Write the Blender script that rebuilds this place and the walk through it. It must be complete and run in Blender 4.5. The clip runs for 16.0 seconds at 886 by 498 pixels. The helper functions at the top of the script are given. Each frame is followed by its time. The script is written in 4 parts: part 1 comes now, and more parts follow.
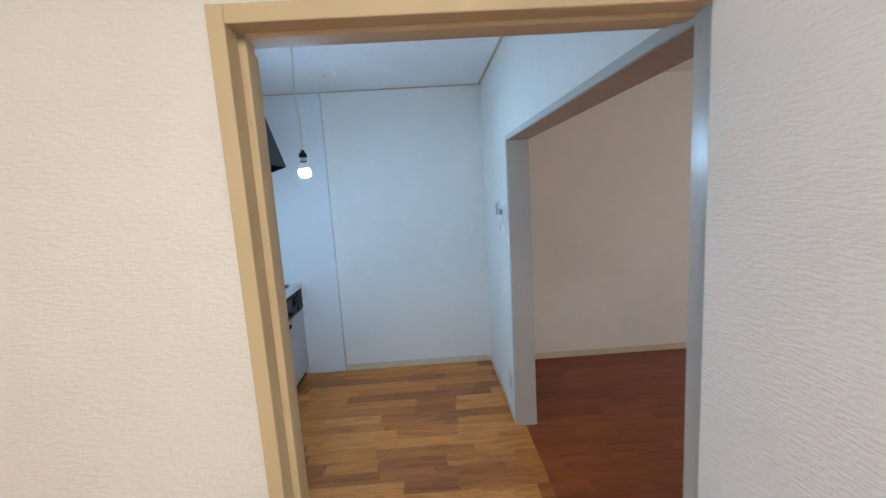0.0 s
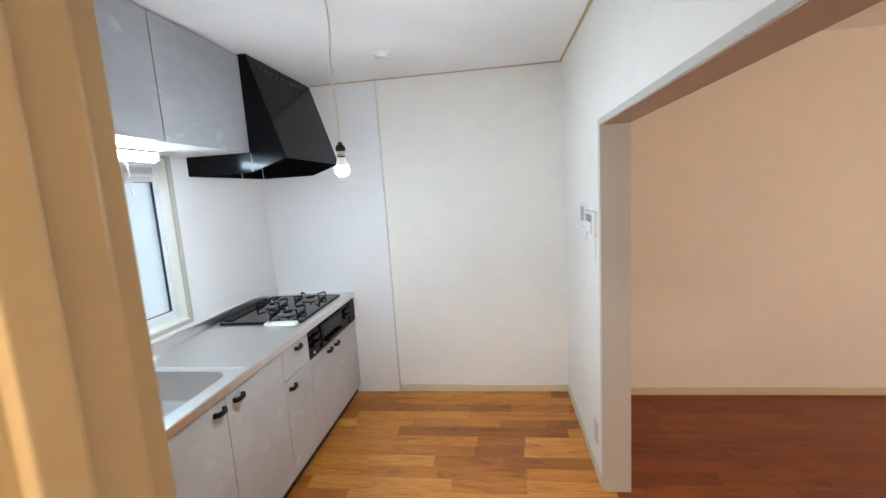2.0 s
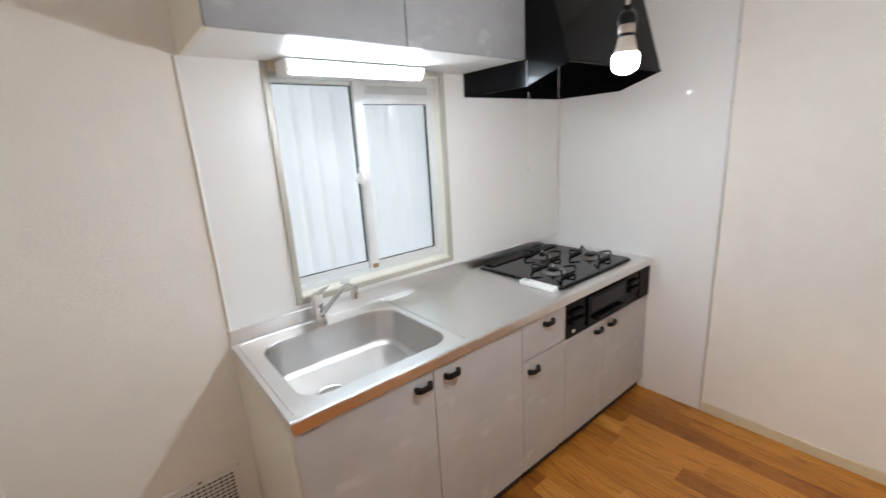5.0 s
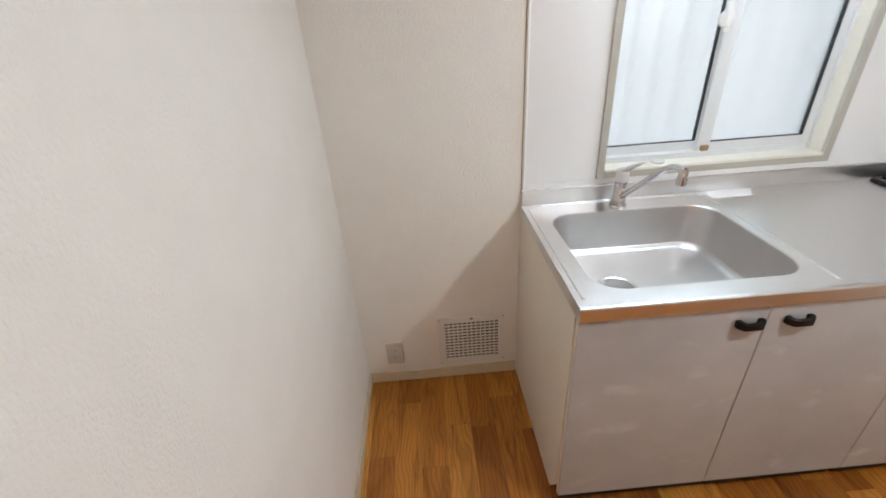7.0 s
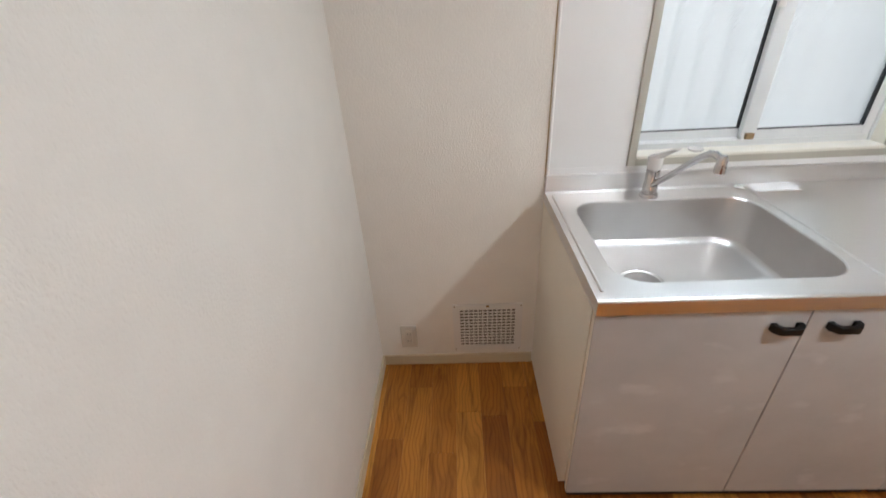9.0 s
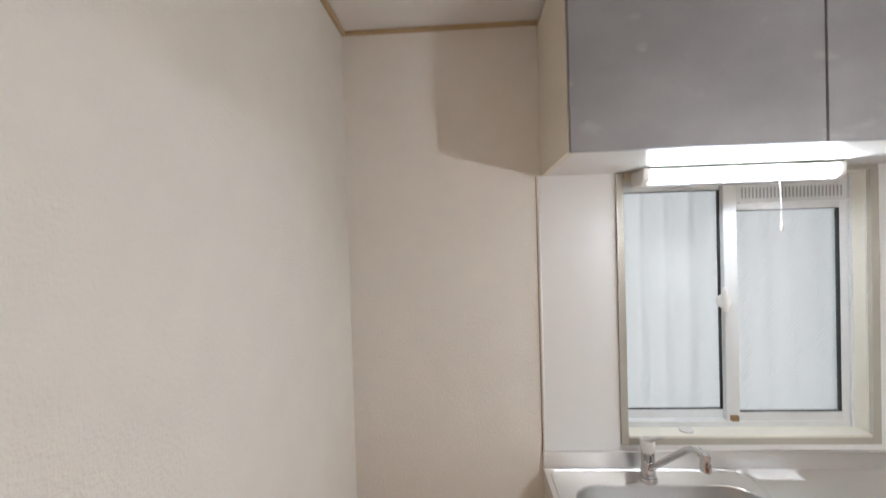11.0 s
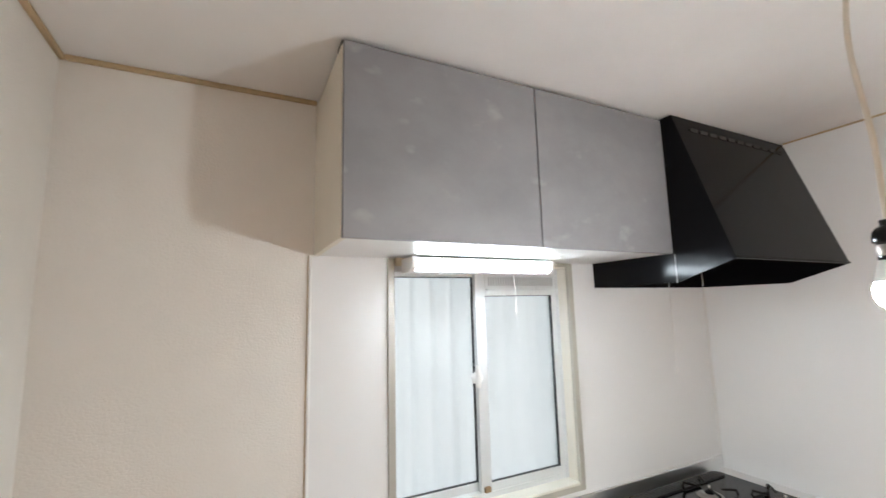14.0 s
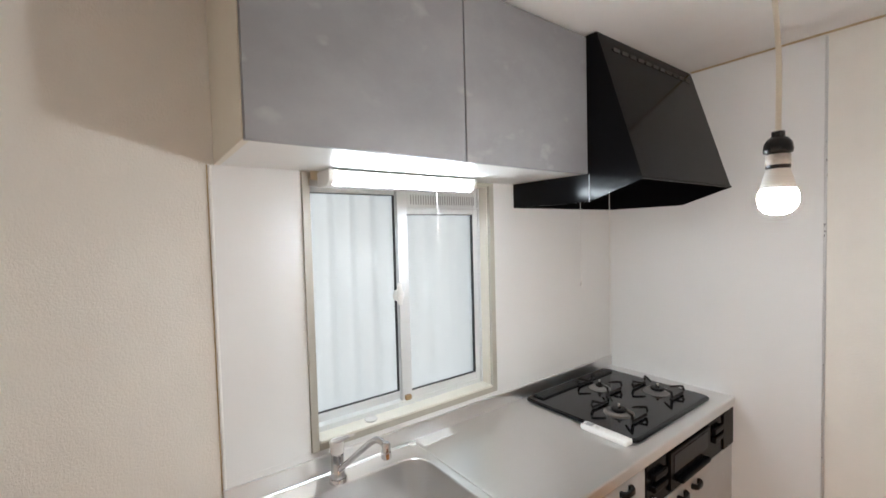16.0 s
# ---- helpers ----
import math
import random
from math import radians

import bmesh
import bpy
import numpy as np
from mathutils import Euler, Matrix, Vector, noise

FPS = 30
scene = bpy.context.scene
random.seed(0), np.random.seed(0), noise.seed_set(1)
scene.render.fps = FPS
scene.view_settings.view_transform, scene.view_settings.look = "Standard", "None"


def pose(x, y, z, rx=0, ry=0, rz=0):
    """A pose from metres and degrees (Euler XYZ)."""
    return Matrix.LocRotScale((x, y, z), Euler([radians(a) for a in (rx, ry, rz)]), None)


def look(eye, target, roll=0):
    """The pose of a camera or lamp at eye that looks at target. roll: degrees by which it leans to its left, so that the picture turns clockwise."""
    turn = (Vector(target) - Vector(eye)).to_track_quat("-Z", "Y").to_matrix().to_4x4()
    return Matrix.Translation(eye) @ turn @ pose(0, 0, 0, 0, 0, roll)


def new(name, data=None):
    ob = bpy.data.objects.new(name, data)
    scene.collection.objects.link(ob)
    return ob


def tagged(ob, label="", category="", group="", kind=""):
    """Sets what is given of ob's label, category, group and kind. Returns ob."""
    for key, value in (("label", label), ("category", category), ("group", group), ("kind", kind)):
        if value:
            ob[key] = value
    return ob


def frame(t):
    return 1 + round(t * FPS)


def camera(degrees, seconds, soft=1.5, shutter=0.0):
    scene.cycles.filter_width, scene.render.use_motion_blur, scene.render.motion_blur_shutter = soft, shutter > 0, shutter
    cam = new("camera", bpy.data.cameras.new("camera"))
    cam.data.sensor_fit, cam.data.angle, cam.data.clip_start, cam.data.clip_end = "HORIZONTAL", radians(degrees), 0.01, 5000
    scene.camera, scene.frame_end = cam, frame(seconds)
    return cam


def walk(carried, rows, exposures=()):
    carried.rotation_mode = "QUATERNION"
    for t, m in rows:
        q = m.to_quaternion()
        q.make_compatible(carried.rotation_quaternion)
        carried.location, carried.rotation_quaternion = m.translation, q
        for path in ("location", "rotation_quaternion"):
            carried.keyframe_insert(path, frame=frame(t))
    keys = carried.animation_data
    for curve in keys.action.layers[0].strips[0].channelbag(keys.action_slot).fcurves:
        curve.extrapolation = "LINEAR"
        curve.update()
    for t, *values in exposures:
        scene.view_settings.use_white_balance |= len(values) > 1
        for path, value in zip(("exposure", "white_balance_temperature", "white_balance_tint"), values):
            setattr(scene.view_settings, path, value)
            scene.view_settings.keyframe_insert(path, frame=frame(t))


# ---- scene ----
cam = camera(93.4, 16.0, shutter=0.4)
PATH = [
    (0, (0.065, 0.191, 1.57), (0.124, 2.17, 1.284), -3.5),
    (0.5, (0.055, 0.358, 1.573), (0.067, 2.339, 1.298), -3.8),
    (1, (0.057, 0.499, 1.565), (-0.025, 2.478, 1.284), -3.9),
    (1.5, (0.076, 0.567, 1.586), (-0.101, 2.54, 1.313), -3.8),
    (2, (0.081, 0.696, 1.583), (-0.188, 2.658, 1.305), -3.7),
    (2.5, (0.086, 0.893, 1.579), (-0.323, 2.828, 1.288), -3.3),
    (3, (0.083, 1.074, 1.58), (-0.521, 2.953, 1.258), -3.4),
    (3.2, (0.048, 1.122, 1.582), (-0.585, 2.988, 1.242), -3.5),
    (5.3, (-0.064, 1.473, 1.524), (-1.703, 2.479, 0.975), -3.4),
    (5.5, (-0.085, 1.48, 1.504), (-1.788, 2.346, 0.914), -3.3),
    (6, (-0.162, 1.451, 1.486), (-1.958, 1.967, 0.774), -3.2),
    (6.5, (-0.251, 1.4, 1.477), (-2.054, 1.61, 0.637), -3.7),
    (7, (-0.299, 1.376, 1.464), (-2.049, 1.426, 0.496), -4.0),
    (7.5, (-0.326, 1.384, 1.422), (-2.006, 1.339, 0.337), -3.9),
    (8, (-0.339, 1.387, 1.391), (-1.97, 1.328, 0.235), -3.9),
    (8.2, (-0.345, 1.391, 1.381), (-1.969, 1.324, 0.216), -3.9),
    (10.3, (-0.267, 1.452, 1.602), (-2.219, 1.336, 1.18), -2.8),
    (10.5, (-0.257, 1.455, 1.625), (-2.226, 1.342, 1.296), -2.7),
    (11, (-0.23, 1.465, 1.645), (-2.226, 1.355, 1.614), -1.7),
    (11.5, (-0.204, 1.48, 1.679), (-2.195, 1.396, 1.855), -1.3),
    (12, (-0.166, 1.516, 1.695), (-2.144, 1.477, 1.995), -0.9),
    (12.5, (-0.176, 1.522, 1.689), (-2.142, 1.662, 2.03), -1.1),
    (13, (-0.211, 1.526, 1.684), (-2.147, 1.894, 2.029), -1.3),
    (13.5, (-0.263, 1.502, 1.688), (-2.133, 2.14, 2.003), -1.5),
    (14, (-0.293, 1.508, 1.692), (-2.068, 2.388, 1.962), -1.4),
    (14.5, (-0.312, 1.522, 1.69), (-1.992, 2.582, 1.918), -1.4),
    (15, (-0.32, 1.522, 1.686), (-1.942, 2.68, 1.855), -1.3),
    (15.5, (-0.321, 1.525, 1.679), (-1.927, 2.716, 1.73), -1.3),
    (16, (-0.331, 1.532, 1.654), (-1.933, 2.726, 1.572), -1.5),
]
EXPOSURES = [(0.0, 0.12, 4100, -7), (0.5, 0.2, 4320, -7), (1.0, 0.45, 4750, -1), (1.5, 0.68, 5000, 1), (2.0, 0.76, 5200, 0), (3.0, 0.70, 5600, 4), (5.5, 0.52, 5720, 4), (8.0, 0.52, 5800, 6), (10.5, 0.17, 5950, 6), (11.0, 0.22, 6000, 7), (12.0, 0.28, 6000, 7), (13.0, 0.36, 5930, 5), (14.0, 0.50, 5870, 4), (14.5, 0.52, 5870, 4), (16.0, 0.38, 5950, 5)]
walk(cam, [(t, look(eye, target, roll)) for t, eye, target, roll in PATH], EXPOSURES)

# ---- world, lamps, daylight ----
world = bpy.data.worlds.new("sky")
scene.world = world
world.use_nodes = True
wn = world.node_tree.nodes
sky = wn.new("ShaderNodeTexSky")
sky.sky_type, sky.sun_disc = "NISHITA", False
sky.sun_elevation, sky.sun_rotation = radians(48), radians(250)
world.node_tree.links.new(sky.outputs["Color"], wn["Background"].inputs["Color"])
wn["Background"].inputs["Strength"].default_value = 0.05

sun_data = bpy.data.lights.new("sun", "SUN")
sun_data.energy, sun_data.angle, sun_data.color = 3.2, radians(0.6), (1.0, 0.96, 0.9)
sun = new("sun", sun_data)
sun.matrix_world = look((-8, 5, 9), (-1.5, 2.4, 0))

BULB, TUBE = 570.0, 56.0          # radiance of the bare bulb and of the strip light
hall_data = bpy.data.lights.new("hall_lamp_light", "AREA")
hall_data.shape, hall_data.size, hall_data.energy, hall_data.color = "DISK", 0.32, 25.0, (1.0, 0.66, 0.39)
hall_light = new("hall_lamp_light", hall_data)
hall_light.matrix_world = pose(-0.05, -0.5, 2.33)
room_data = bpy.data.lights.new("added_room_light", "AREA")     # added warm light on the next room's north wall, from a made-up window
room_data.shape, room_data.size, room_data.size_y, room_data.energy, room_data.color = "RECTANGLE", 1.5, 1.7, 21.0, (1.0, 0.61, 0.345)
room_light = new("added_room_light", room_data)
room_light.matrix_world = pose(2.95, 0.93, 0.98, 90, 0, 0)

# ---- plan ----
XW, XE, XE2 = -1.725, 0.557, 0.685      # west wall, east wall of the kitchen and its far face
YS0, YS, YN = 0.855, 1.04, 3.80         # door wall (hall face, kitchen face), north wall
H = 2.41
XR = 4.3                                # far wall of the next room
DX0, DX1, DZ = -0.213, 0.515, 1.826     # doorway
OY0, OY1, OZ = 0.957, 2.737, 1.846       # wide opening to the next room
WY0, WY1, WZ0, WZ1 = 2.013, 2.828, 0.943, 1.852   # window hole
STOP = YS0 + 0.036                     # where the door stop begins
YN2 = 3.745                             # north face of the next room
HS = -1.3                               # hall's south wall


# ---- materials ----
def material(name):
    m = bpy.data.materials.new(name)
    m.use_nodes = True
    return m, m.node_tree, m.node_tree.nodes["Principled BSDF"]


def add(tree, kind, **values):
    n = tree.nodes.new(kind)
    for key, value in values.items():
        n.inputs[key.replace("_", " ")].default_value = value
    return n


def noise_at(tree, scale, stretch=(1, 1, 1), detail=4.0, rough=0.55, space="Object"):
    co = tree.nodes.new("ShaderNodeTexCoord")
    geo = tree.nodes.new("ShaderNodeNewGeometry")
    mp = tree.nodes.new("ShaderNodeMapping")
    mp.inputs["Scale"].default_value = stretch
    tree.links.new(geo.outputs["Position"] if space == "World" else co.outputs["Object"], mp.inputs["Vector"])
    n = add(tree, "ShaderNodeTexNoise", Scale=scale, Detail=detail, Roughness=rough)
    tree.links.new(mp.outputs["Vector"], n.inputs["Vector"])
    return n


def ramp(tree, source, stops):
    r = tree.nodes.new("ShaderNodeValToRGB")
    while len(r.color_ramp.elements) < len(stops):
        r.color_ramp.elements.new(0.5)
    for el, (at, c) in zip(r.color_ramp.elements, stops):
        el.position, el.color = at, (*c, 1)
    tree.links.new(source, r.inputs["Fac"])
    return r


def surface(name, color, rough, metal=0.0, vary=0.06, scale=3.0, grain=60.0, bump=0.0, stretch=(1, 1, 1), coat=0.0, gloss_vary=0.08, spec=0.5):
    """A plain surface with broad tone changes, fine grain in its gloss and, if wanted, relief."""
    m, tree, b = material(name)
    big = noise_at(tree, scale, space="World")
    lo = tuple(max(0, c * (1 - vary)) for c in color)
    hi = tuple(min(1, c * (1 + vary)) for c in color)
    r = ramp(tree, big.outputs["Fac"], [(0.3, lo), (0.7, hi)])
    tree.links.new(r.outputs["Color"], b.inputs["Base Color"])
    fine = noise_at(tree, grain, stretch, space="World")
    g = tree.nodes.new("ShaderNodeMapRange")
    g.inputs["To Min"].default_value, g.inputs["To Max"].default_value = max(0.02, rough - gloss_vary), min(1, rough + gloss_vary)
    tree.links.new(fine.outputs["Fac"], g.inputs["Value"])
    tree.links.new(g.outputs["Result"], b.inputs["Roughness"])
    b.inputs["Metallic"].default_value = metal
    b.inputs["Specular IOR Level"].default_value = spec
    b.inputs["Coat Weight"].default_value = coat
    b.inputs["Coat Roughness"].default_value = 0.08
    if bump:
        bp = add(tree, "ShaderNodeBump", Strength=bump, Distance=0.002)
        tree.links.new(fine.outputs["Fac"], bp.inputs["Height"])
        tree.links.new(bp.outputs["Normal"], b.inputs["Normal"])
    return m


def wallpaper(name, color, relief, cross, grain):
    """Vinyl wallpaper with a coarse woven relief, streaked sideways, and faint yellowing."""
    m, tree, b = material(name)
    big = noise_at(tree, 1.3, space="World")
    mid = noise_at(tree, 9.0, space="World", detail=6)
    mix = add(tree, "ShaderNodeMath")
    mix.operation = "ADD"
    tree.links.new(big.outputs["Fac"], mix.inputs[0])
    tree.links.new(mid.outputs["Fac"], mix.inputs[1])
    half = add(tree, "ShaderNodeMath")
    half.operation = "MULTIPLY"
    half.inputs[1].default_value = 0.5
    tree.links.new(mix.outputs[0], half.inputs[0])
    r = ramp(tree, half.outputs[0], [(0.35, tuple(c * 0.95 for c in color)), (0.65, color)])
    tree.links.new(r.outputs["Color"], b.inputs["Base Color"])
    b.inputs["Roughness"].default_value = 0.72
    b.inputs["Specular IOR Level"].default_value = 0.3
    weave = noise_at(tree, 1.0, grain, detail=3, space="World")
    weave.inputs["Distortion"].default_value = 0.25
    warp = noise_at(tree, 1.0, (300, 300, 120), detail=2, space="World")
    s = add(tree, "ShaderNodeMath")
    s.operation = "ADD"
    tree.links.new(weave.outputs["Fac"], s.inputs[0])
    less = add(tree, "ShaderNodeMath")
    less.operation = "MULTIPLY"
    less.inputs[1].default_value = cross
    tree.links.new(warp.outputs["Fac"], less.inputs[0])
    tree.links.new(less.outputs[0], s.inputs[1])
    bp = add(tree, "ShaderNodeBump", Strength=relief, Distance=0.003)
    tree.links.new(s.outputs[0], bp.inputs["Height"])
    tree.links.new(bp.outputs["Normal"], b.inputs["Normal"])
    return m


def plank_wood(name, tint=(1, 1, 1), spread=1.0):
    """Strip flooring: each strip has its own tone, with grain running along x."""
    m, tree, b = material(name)
    info = tree.nodes.new("ShaderNodeObjectInfo")
    geo = tree.nodes.new("ShaderNodeNewGeometry")
    shift = add(tree, "ShaderNodeVectorMath")
    shift.operation = "MULTIPLY_ADD"
    shift.inputs[1].default_value = (37, 53, 0)
    tree.links.new(info.outputs["Random"], shift.inputs[0])
    tree.links.new(geo.outputs["Position"], shift.inputs[2])
    mp = add(tree, "ShaderNodeMapping", Scale=(3.0, 17, 10))
    tree.links.new(shift.outputs[0], mp.inputs["Vector"])
    grain = add(tree, "ShaderNodeTexNoise", Scale=1.0, Detail=7.0, Roughness=0.62, Distortion=1.1)
    tree.links.new(mp.outputs["Vector"], grain.inputs["Vector"])
    mp2 = add(tree, "ShaderNodeMapping", Scale=(9, 260, 60))
    tree.links.new(shift.outputs[0], mp2.inputs["Vector"])
    pores = add(tree, "ShaderNodeTexNoise", Scale=1.0, Detail=2.0)
    tree.links.new(mp2.outputs["Vector"], pores.inputs["Vector"])
    steps = [(0.0, (0.20, 0.064, 0.010)), (0.2, (0.27, 0.094, 0.014)), (0.55, (0.40, 0.160, 0.023)), (0.85, (0.46, 0.20, 0.033)), (1.0, (0.54, 0.27, 0.055))]
    tone = ramp(tree, info.outputs["Random"], [(at, tuple((m + (c - m) * spread) * k for c, m, k in zip(col, (0.38, 0.15, 0.022), tint))) for at, col in steps])
    b.inputs["Specular IOR Level"].default_value = 0.42
    mp3 = add(tree, "ShaderNodeMapping", Scale=(2.4, 6.0, 1.0))
    tree.links.new(shift.outputs[0], mp3.inputs["Vector"])
    rings = add(tree, "ShaderNodeTexWave", Scale=3.0, Distortion=24.0, Detail=2.0)
    rings.inputs["Detail Scale"].default_value = 0.42
    rings.bands_direction = "Y"
    tree.links.new(mp3.outputs["Vector"], rings.inputs["Vector"])
    flame = ramp(tree, rings.outputs["Fac"], [(0.0, (0.62, 0.54, 0.46)), (0.35, (1, 1, 1)), (1.0, (1.05, 1.04, 1.02))])
    dark = ramp(tree, grain.outputs["Fac"], [(0.3, (0.60, 0.52, 0.44)), (0.5, (1, 1, 1)), (0.7, (1.18, 1.17, 1.1))])
    mul = tree.nodes.new("ShaderNodeMixRGB")
    mul.blend_type = "MULTIPLY"
    mul.inputs[0].default_value = 1
    tree.links.new(tone.outputs["Color"], mul.inputs[1])
    tree.links.new(dark.outputs["Color"], mul.inputs[2])
    dark2 = ramp(tree, pores.outputs["Fac"], [(0.3, (0.9, 0.88, 0.85)), (0.5, (1, 1, 1))])
    mul2 = tree.nodes.new("ShaderNodeMixRGB")
    mul2.blend_type = "MULTIPLY"
    mul2.inputs[0].default_value = 1
    tree.links.new(mul.outputs[0], mul2.inputs[1])
    tree.links.new(dark2.outputs["Color"], mul2.inputs[2])
    mul3 = tree.nodes.new("ShaderNodeMixRGB")
    mul3.blend_type = "MULTIPLY"
    mul3.inputs[0].default_value = 0.5
    tree.links.new(mul2.outputs[0], mul3.inputs[1])
    tree.links.new(flame.outputs["Color"], mul3.inputs[2])
    tree.links.new(mul3.outputs[0], b.inputs["Base Color"])
    smear = noise_at(tree, 5.0, space="World")
    g = tree.nodes.new("ShaderNodeMapRange")
    g.inputs["To Min"].default_value, g.inputs["To Max"].default_value = 0.24, 0.40
    tree.links.new(smear.outputs["Fac"], g.inputs["Value"])
    tree.links.new(g.outputs["Result"], b.inputs["Roughness"])
    bp = add(tree, "ShaderNodeBump", Strength=0.12, Distance=0.001)
    tree.links.new(pores.outputs["Fac"], bp.inputs["Height"])
    tree.links.new(bp.outputs["Normal"], b.inputs["Normal"])
    return m


def concrete_print(name, lo, hi, spot):
    """Printed mortar-look laminate: cloudy grey with a few pale trowel marks."""
    m, tree, b = material(name)
    cloud = noise_at(tree, 3.2, (1, 1, 1.4), detail=6, rough=0.6, space="World")
    r = ramp(tree, cloud.outputs["Fac"], [(0.32, lo), (0.68, hi)])
    marks = noise_at(tree, 7.5, (1, 1, 1.6), detail=3, rough=0.45, space="World")
    k = ramp(tree, marks.outputs["Fac"], [(0.62, (0, 0, 0)), (0.74, (0.75, 0.75, 0.75))])
    mix = tree.nodes.new("ShaderNodeMixRGB")
    tree.links.new(k.outputs["Color"], mix.inputs[0])
    tree.links.new(r.outputs["Color"], mix.inputs[1])
    mix.inputs[2].default_value = (*spot, 1)
    tree.links.new(mix.outputs[0], b.inputs["Base Color"])
    fine = noise_at(tree, 120, space="World")
    g = tree.nodes.new("ShaderNodeMapRange")
    g.inputs["To Min"].default_value, g.inputs["To Max"].default_value = 0.42, 0.58
    tree.links.new(fine.outputs["Fac"], g.inputs["Value"])
    tree.links.new(g.outputs["Result"], b.inputs["Roughness"])
    bp = add(tree, "ShaderNodeBump", Strength=0.05, Distance=0.001)
    tree.links.new(fine.outputs["Fac"], bp.inputs["Height"])
    tree.links.new(bp.outputs["Normal"], b.inputs["Normal"])
    return m


def brushed_steel(name, along, rough=0.3):
    """Stainless steel with hairlines along one axis."""
    m, tree, b = material(name)
    stretch = [420, 420, 420]
    stretch[along] = 6
    hair = noise_at(tree, 1.0, tuple(stretch), detail=3, space="World")
    b.inputs["Metallic"].default_value = 1.0
    r = ramp(tree, hair.outputs["Fac"], [(0.3, (0.77, 0.765, 0.76)), (0.7, (0.79, 0.785, 0.78))])
    tree.links.new(r.outputs["Color"], b.inputs["Base Color"])
    smear = noise_at(tree, 6, space="World")
    s = add(tree, "ShaderNodeMath")
    s.operation = "ADD"
    tree.links.new(hair.outputs["Fac"], s.inputs[0])
    tree.links.new(smear.outputs["Fac"], s.inputs[1])
    g = tree.nodes.new("ShaderNodeMapRange")
    g.inputs["From Max"].default_value = 2.0
    g.inputs["To Min"].default_value, g.inputs["To Max"].default_value = rough - 0.03, rough + 0.04
    tree.links.new(s.outputs[0], g.inputs["Value"])
    tree.links.new(g.outputs["Result"], b.inputs["Roughness"])
    bp = add(tree, "ShaderNodeBump", Strength=0.02, Distance=0.0004)
    tree.links.new(hair.outputs["Fac"], bp.inputs["Height"])
    tree.links.new(bp.outputs["Normal"], b.inputs["Normal"])
    return m


def frosted_glass(name):
    """Figured glass: clear body, rough face with a fine slanting pattern."""
    m, tree, b = material(name)
    b.inputs["Base Color"].default_value = (0.97, 0.98, 0.975, 1)
    b.inputs["Transmission Weight"].default_value = 1.0
    b.inputs["Roughness"].default_value = 0.24
    b.inputs["IOR"].default_value = 1.25
    geo = tree.nodes.new("ShaderNodeNewGeometry")
    mp = add(tree, "ShaderNodeMapping", Rotation=(radians(40), 0, 0))
    tree.links.new(geo.outputs["Position"], mp.inputs["Vector"])
    w = add(tree, "ShaderNodeTexWave", Scale=28.0, Distortion=1.5, Detail=1.0)
    w.bands_direction = "Y"
    tree.links.new(mp.outputs["Vector"], w.inputs["Vector"])
    bp = add(tree, "ShaderNodeBump", Strength=0.4, Distance=0.002)
    tree.links.new(w.outputs["Color"], bp.inputs["Height"])
    tree.links.new(bp.outputs["Normal"], b.inputs["Normal"])
    return m


def glowing(name, color, strength):
    m, tree, b = material(name)
    b.inputs["Base Color"].default_value = (0.9, 0.9, 0.9, 1)
    b.inputs["Emission Color"].default_value = (*color, 1)
    b.inputs["Emission Strength"].default_value = strength
    return m


PAPER = wallpaper("wallpaper_white", (0.87, 0.84, 0.788), 0.5, 0.6, (130, 130, 190))
PAPER_HALL = wallpaper("wallpaper_hall", (0.86, 0.825, 0.785), 0.75, 0.3, (62, 62, 210))
CEILING = surface("ceiling_paper", (0.85, 0.84, 0.82), 0.8, vary=0.03, grain=180, bump=0.15)
PANEL = surface("glossy_white_panel", (0.85, 0.85, 0.85), 0.022, vary=0.015, scale=1.5, grain=9, gloss_vary=0.006, spec=0.65)
TRIM_METAL = surface("panel_edge_trim", (0.66, 0.66, 0.66), 0.3, metal=0.6)
CREAM = surface("cream_board", (0.66, 0.58, 0.42), 0.5, vary=0.05, grain=90, bump=0.03)
CREAM_SIDE = surface("cream_melamine", (0.78, 0.72, 0.61), 0.42, vary=0.03, grain=120, bump=0.02)
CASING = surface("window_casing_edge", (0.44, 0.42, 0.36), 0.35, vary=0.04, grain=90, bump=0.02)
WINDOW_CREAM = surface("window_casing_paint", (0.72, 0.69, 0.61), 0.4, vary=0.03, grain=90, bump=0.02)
DOORFRAME = surface("tan_printed_frame", (0.60, 0.485, 0.275), 0.55, vary=0.05, scale=4, grain=1.0, stretch=(240, 240, 8), bump=0.05)
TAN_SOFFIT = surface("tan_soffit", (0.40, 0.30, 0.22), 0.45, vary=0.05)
CORNICE = surface("tan_cornice", (0.50, 0.38, 0.22), 0.5, vary=0.1, grain=60)
JAMB_GREY = surface("grey_white_frame", (0.52, 0.50, 0.46), 0.3, vary=0.03, grain=40)
DOOR_LIGHT = concrete_print("pale_mortar_laminate", (0.425, 0.425, 0.43), (0.50, 0.50, 0.505), (0.59, 0.59, 0.595))
DOOR_GREY = concrete_print("grey_mortar_laminate", (0.255, 0.255, 0.27), (0.325, 0.325, 0.34), (0.42, 0.42, 0.43))
EDGE_DARK = surface("dark_gap", (0.05, 0.045, 0.04), 0.7)
STEEL = brushed_steel("steel_worktop", 1, 0.30)
STEEL_BOWL = surface("satin_steel_bowl", (0.68, 0.67, 0.665), 0.31, metal=1.0, vary=0.03, scale=8, grain=260, gloss_vary=0.04)
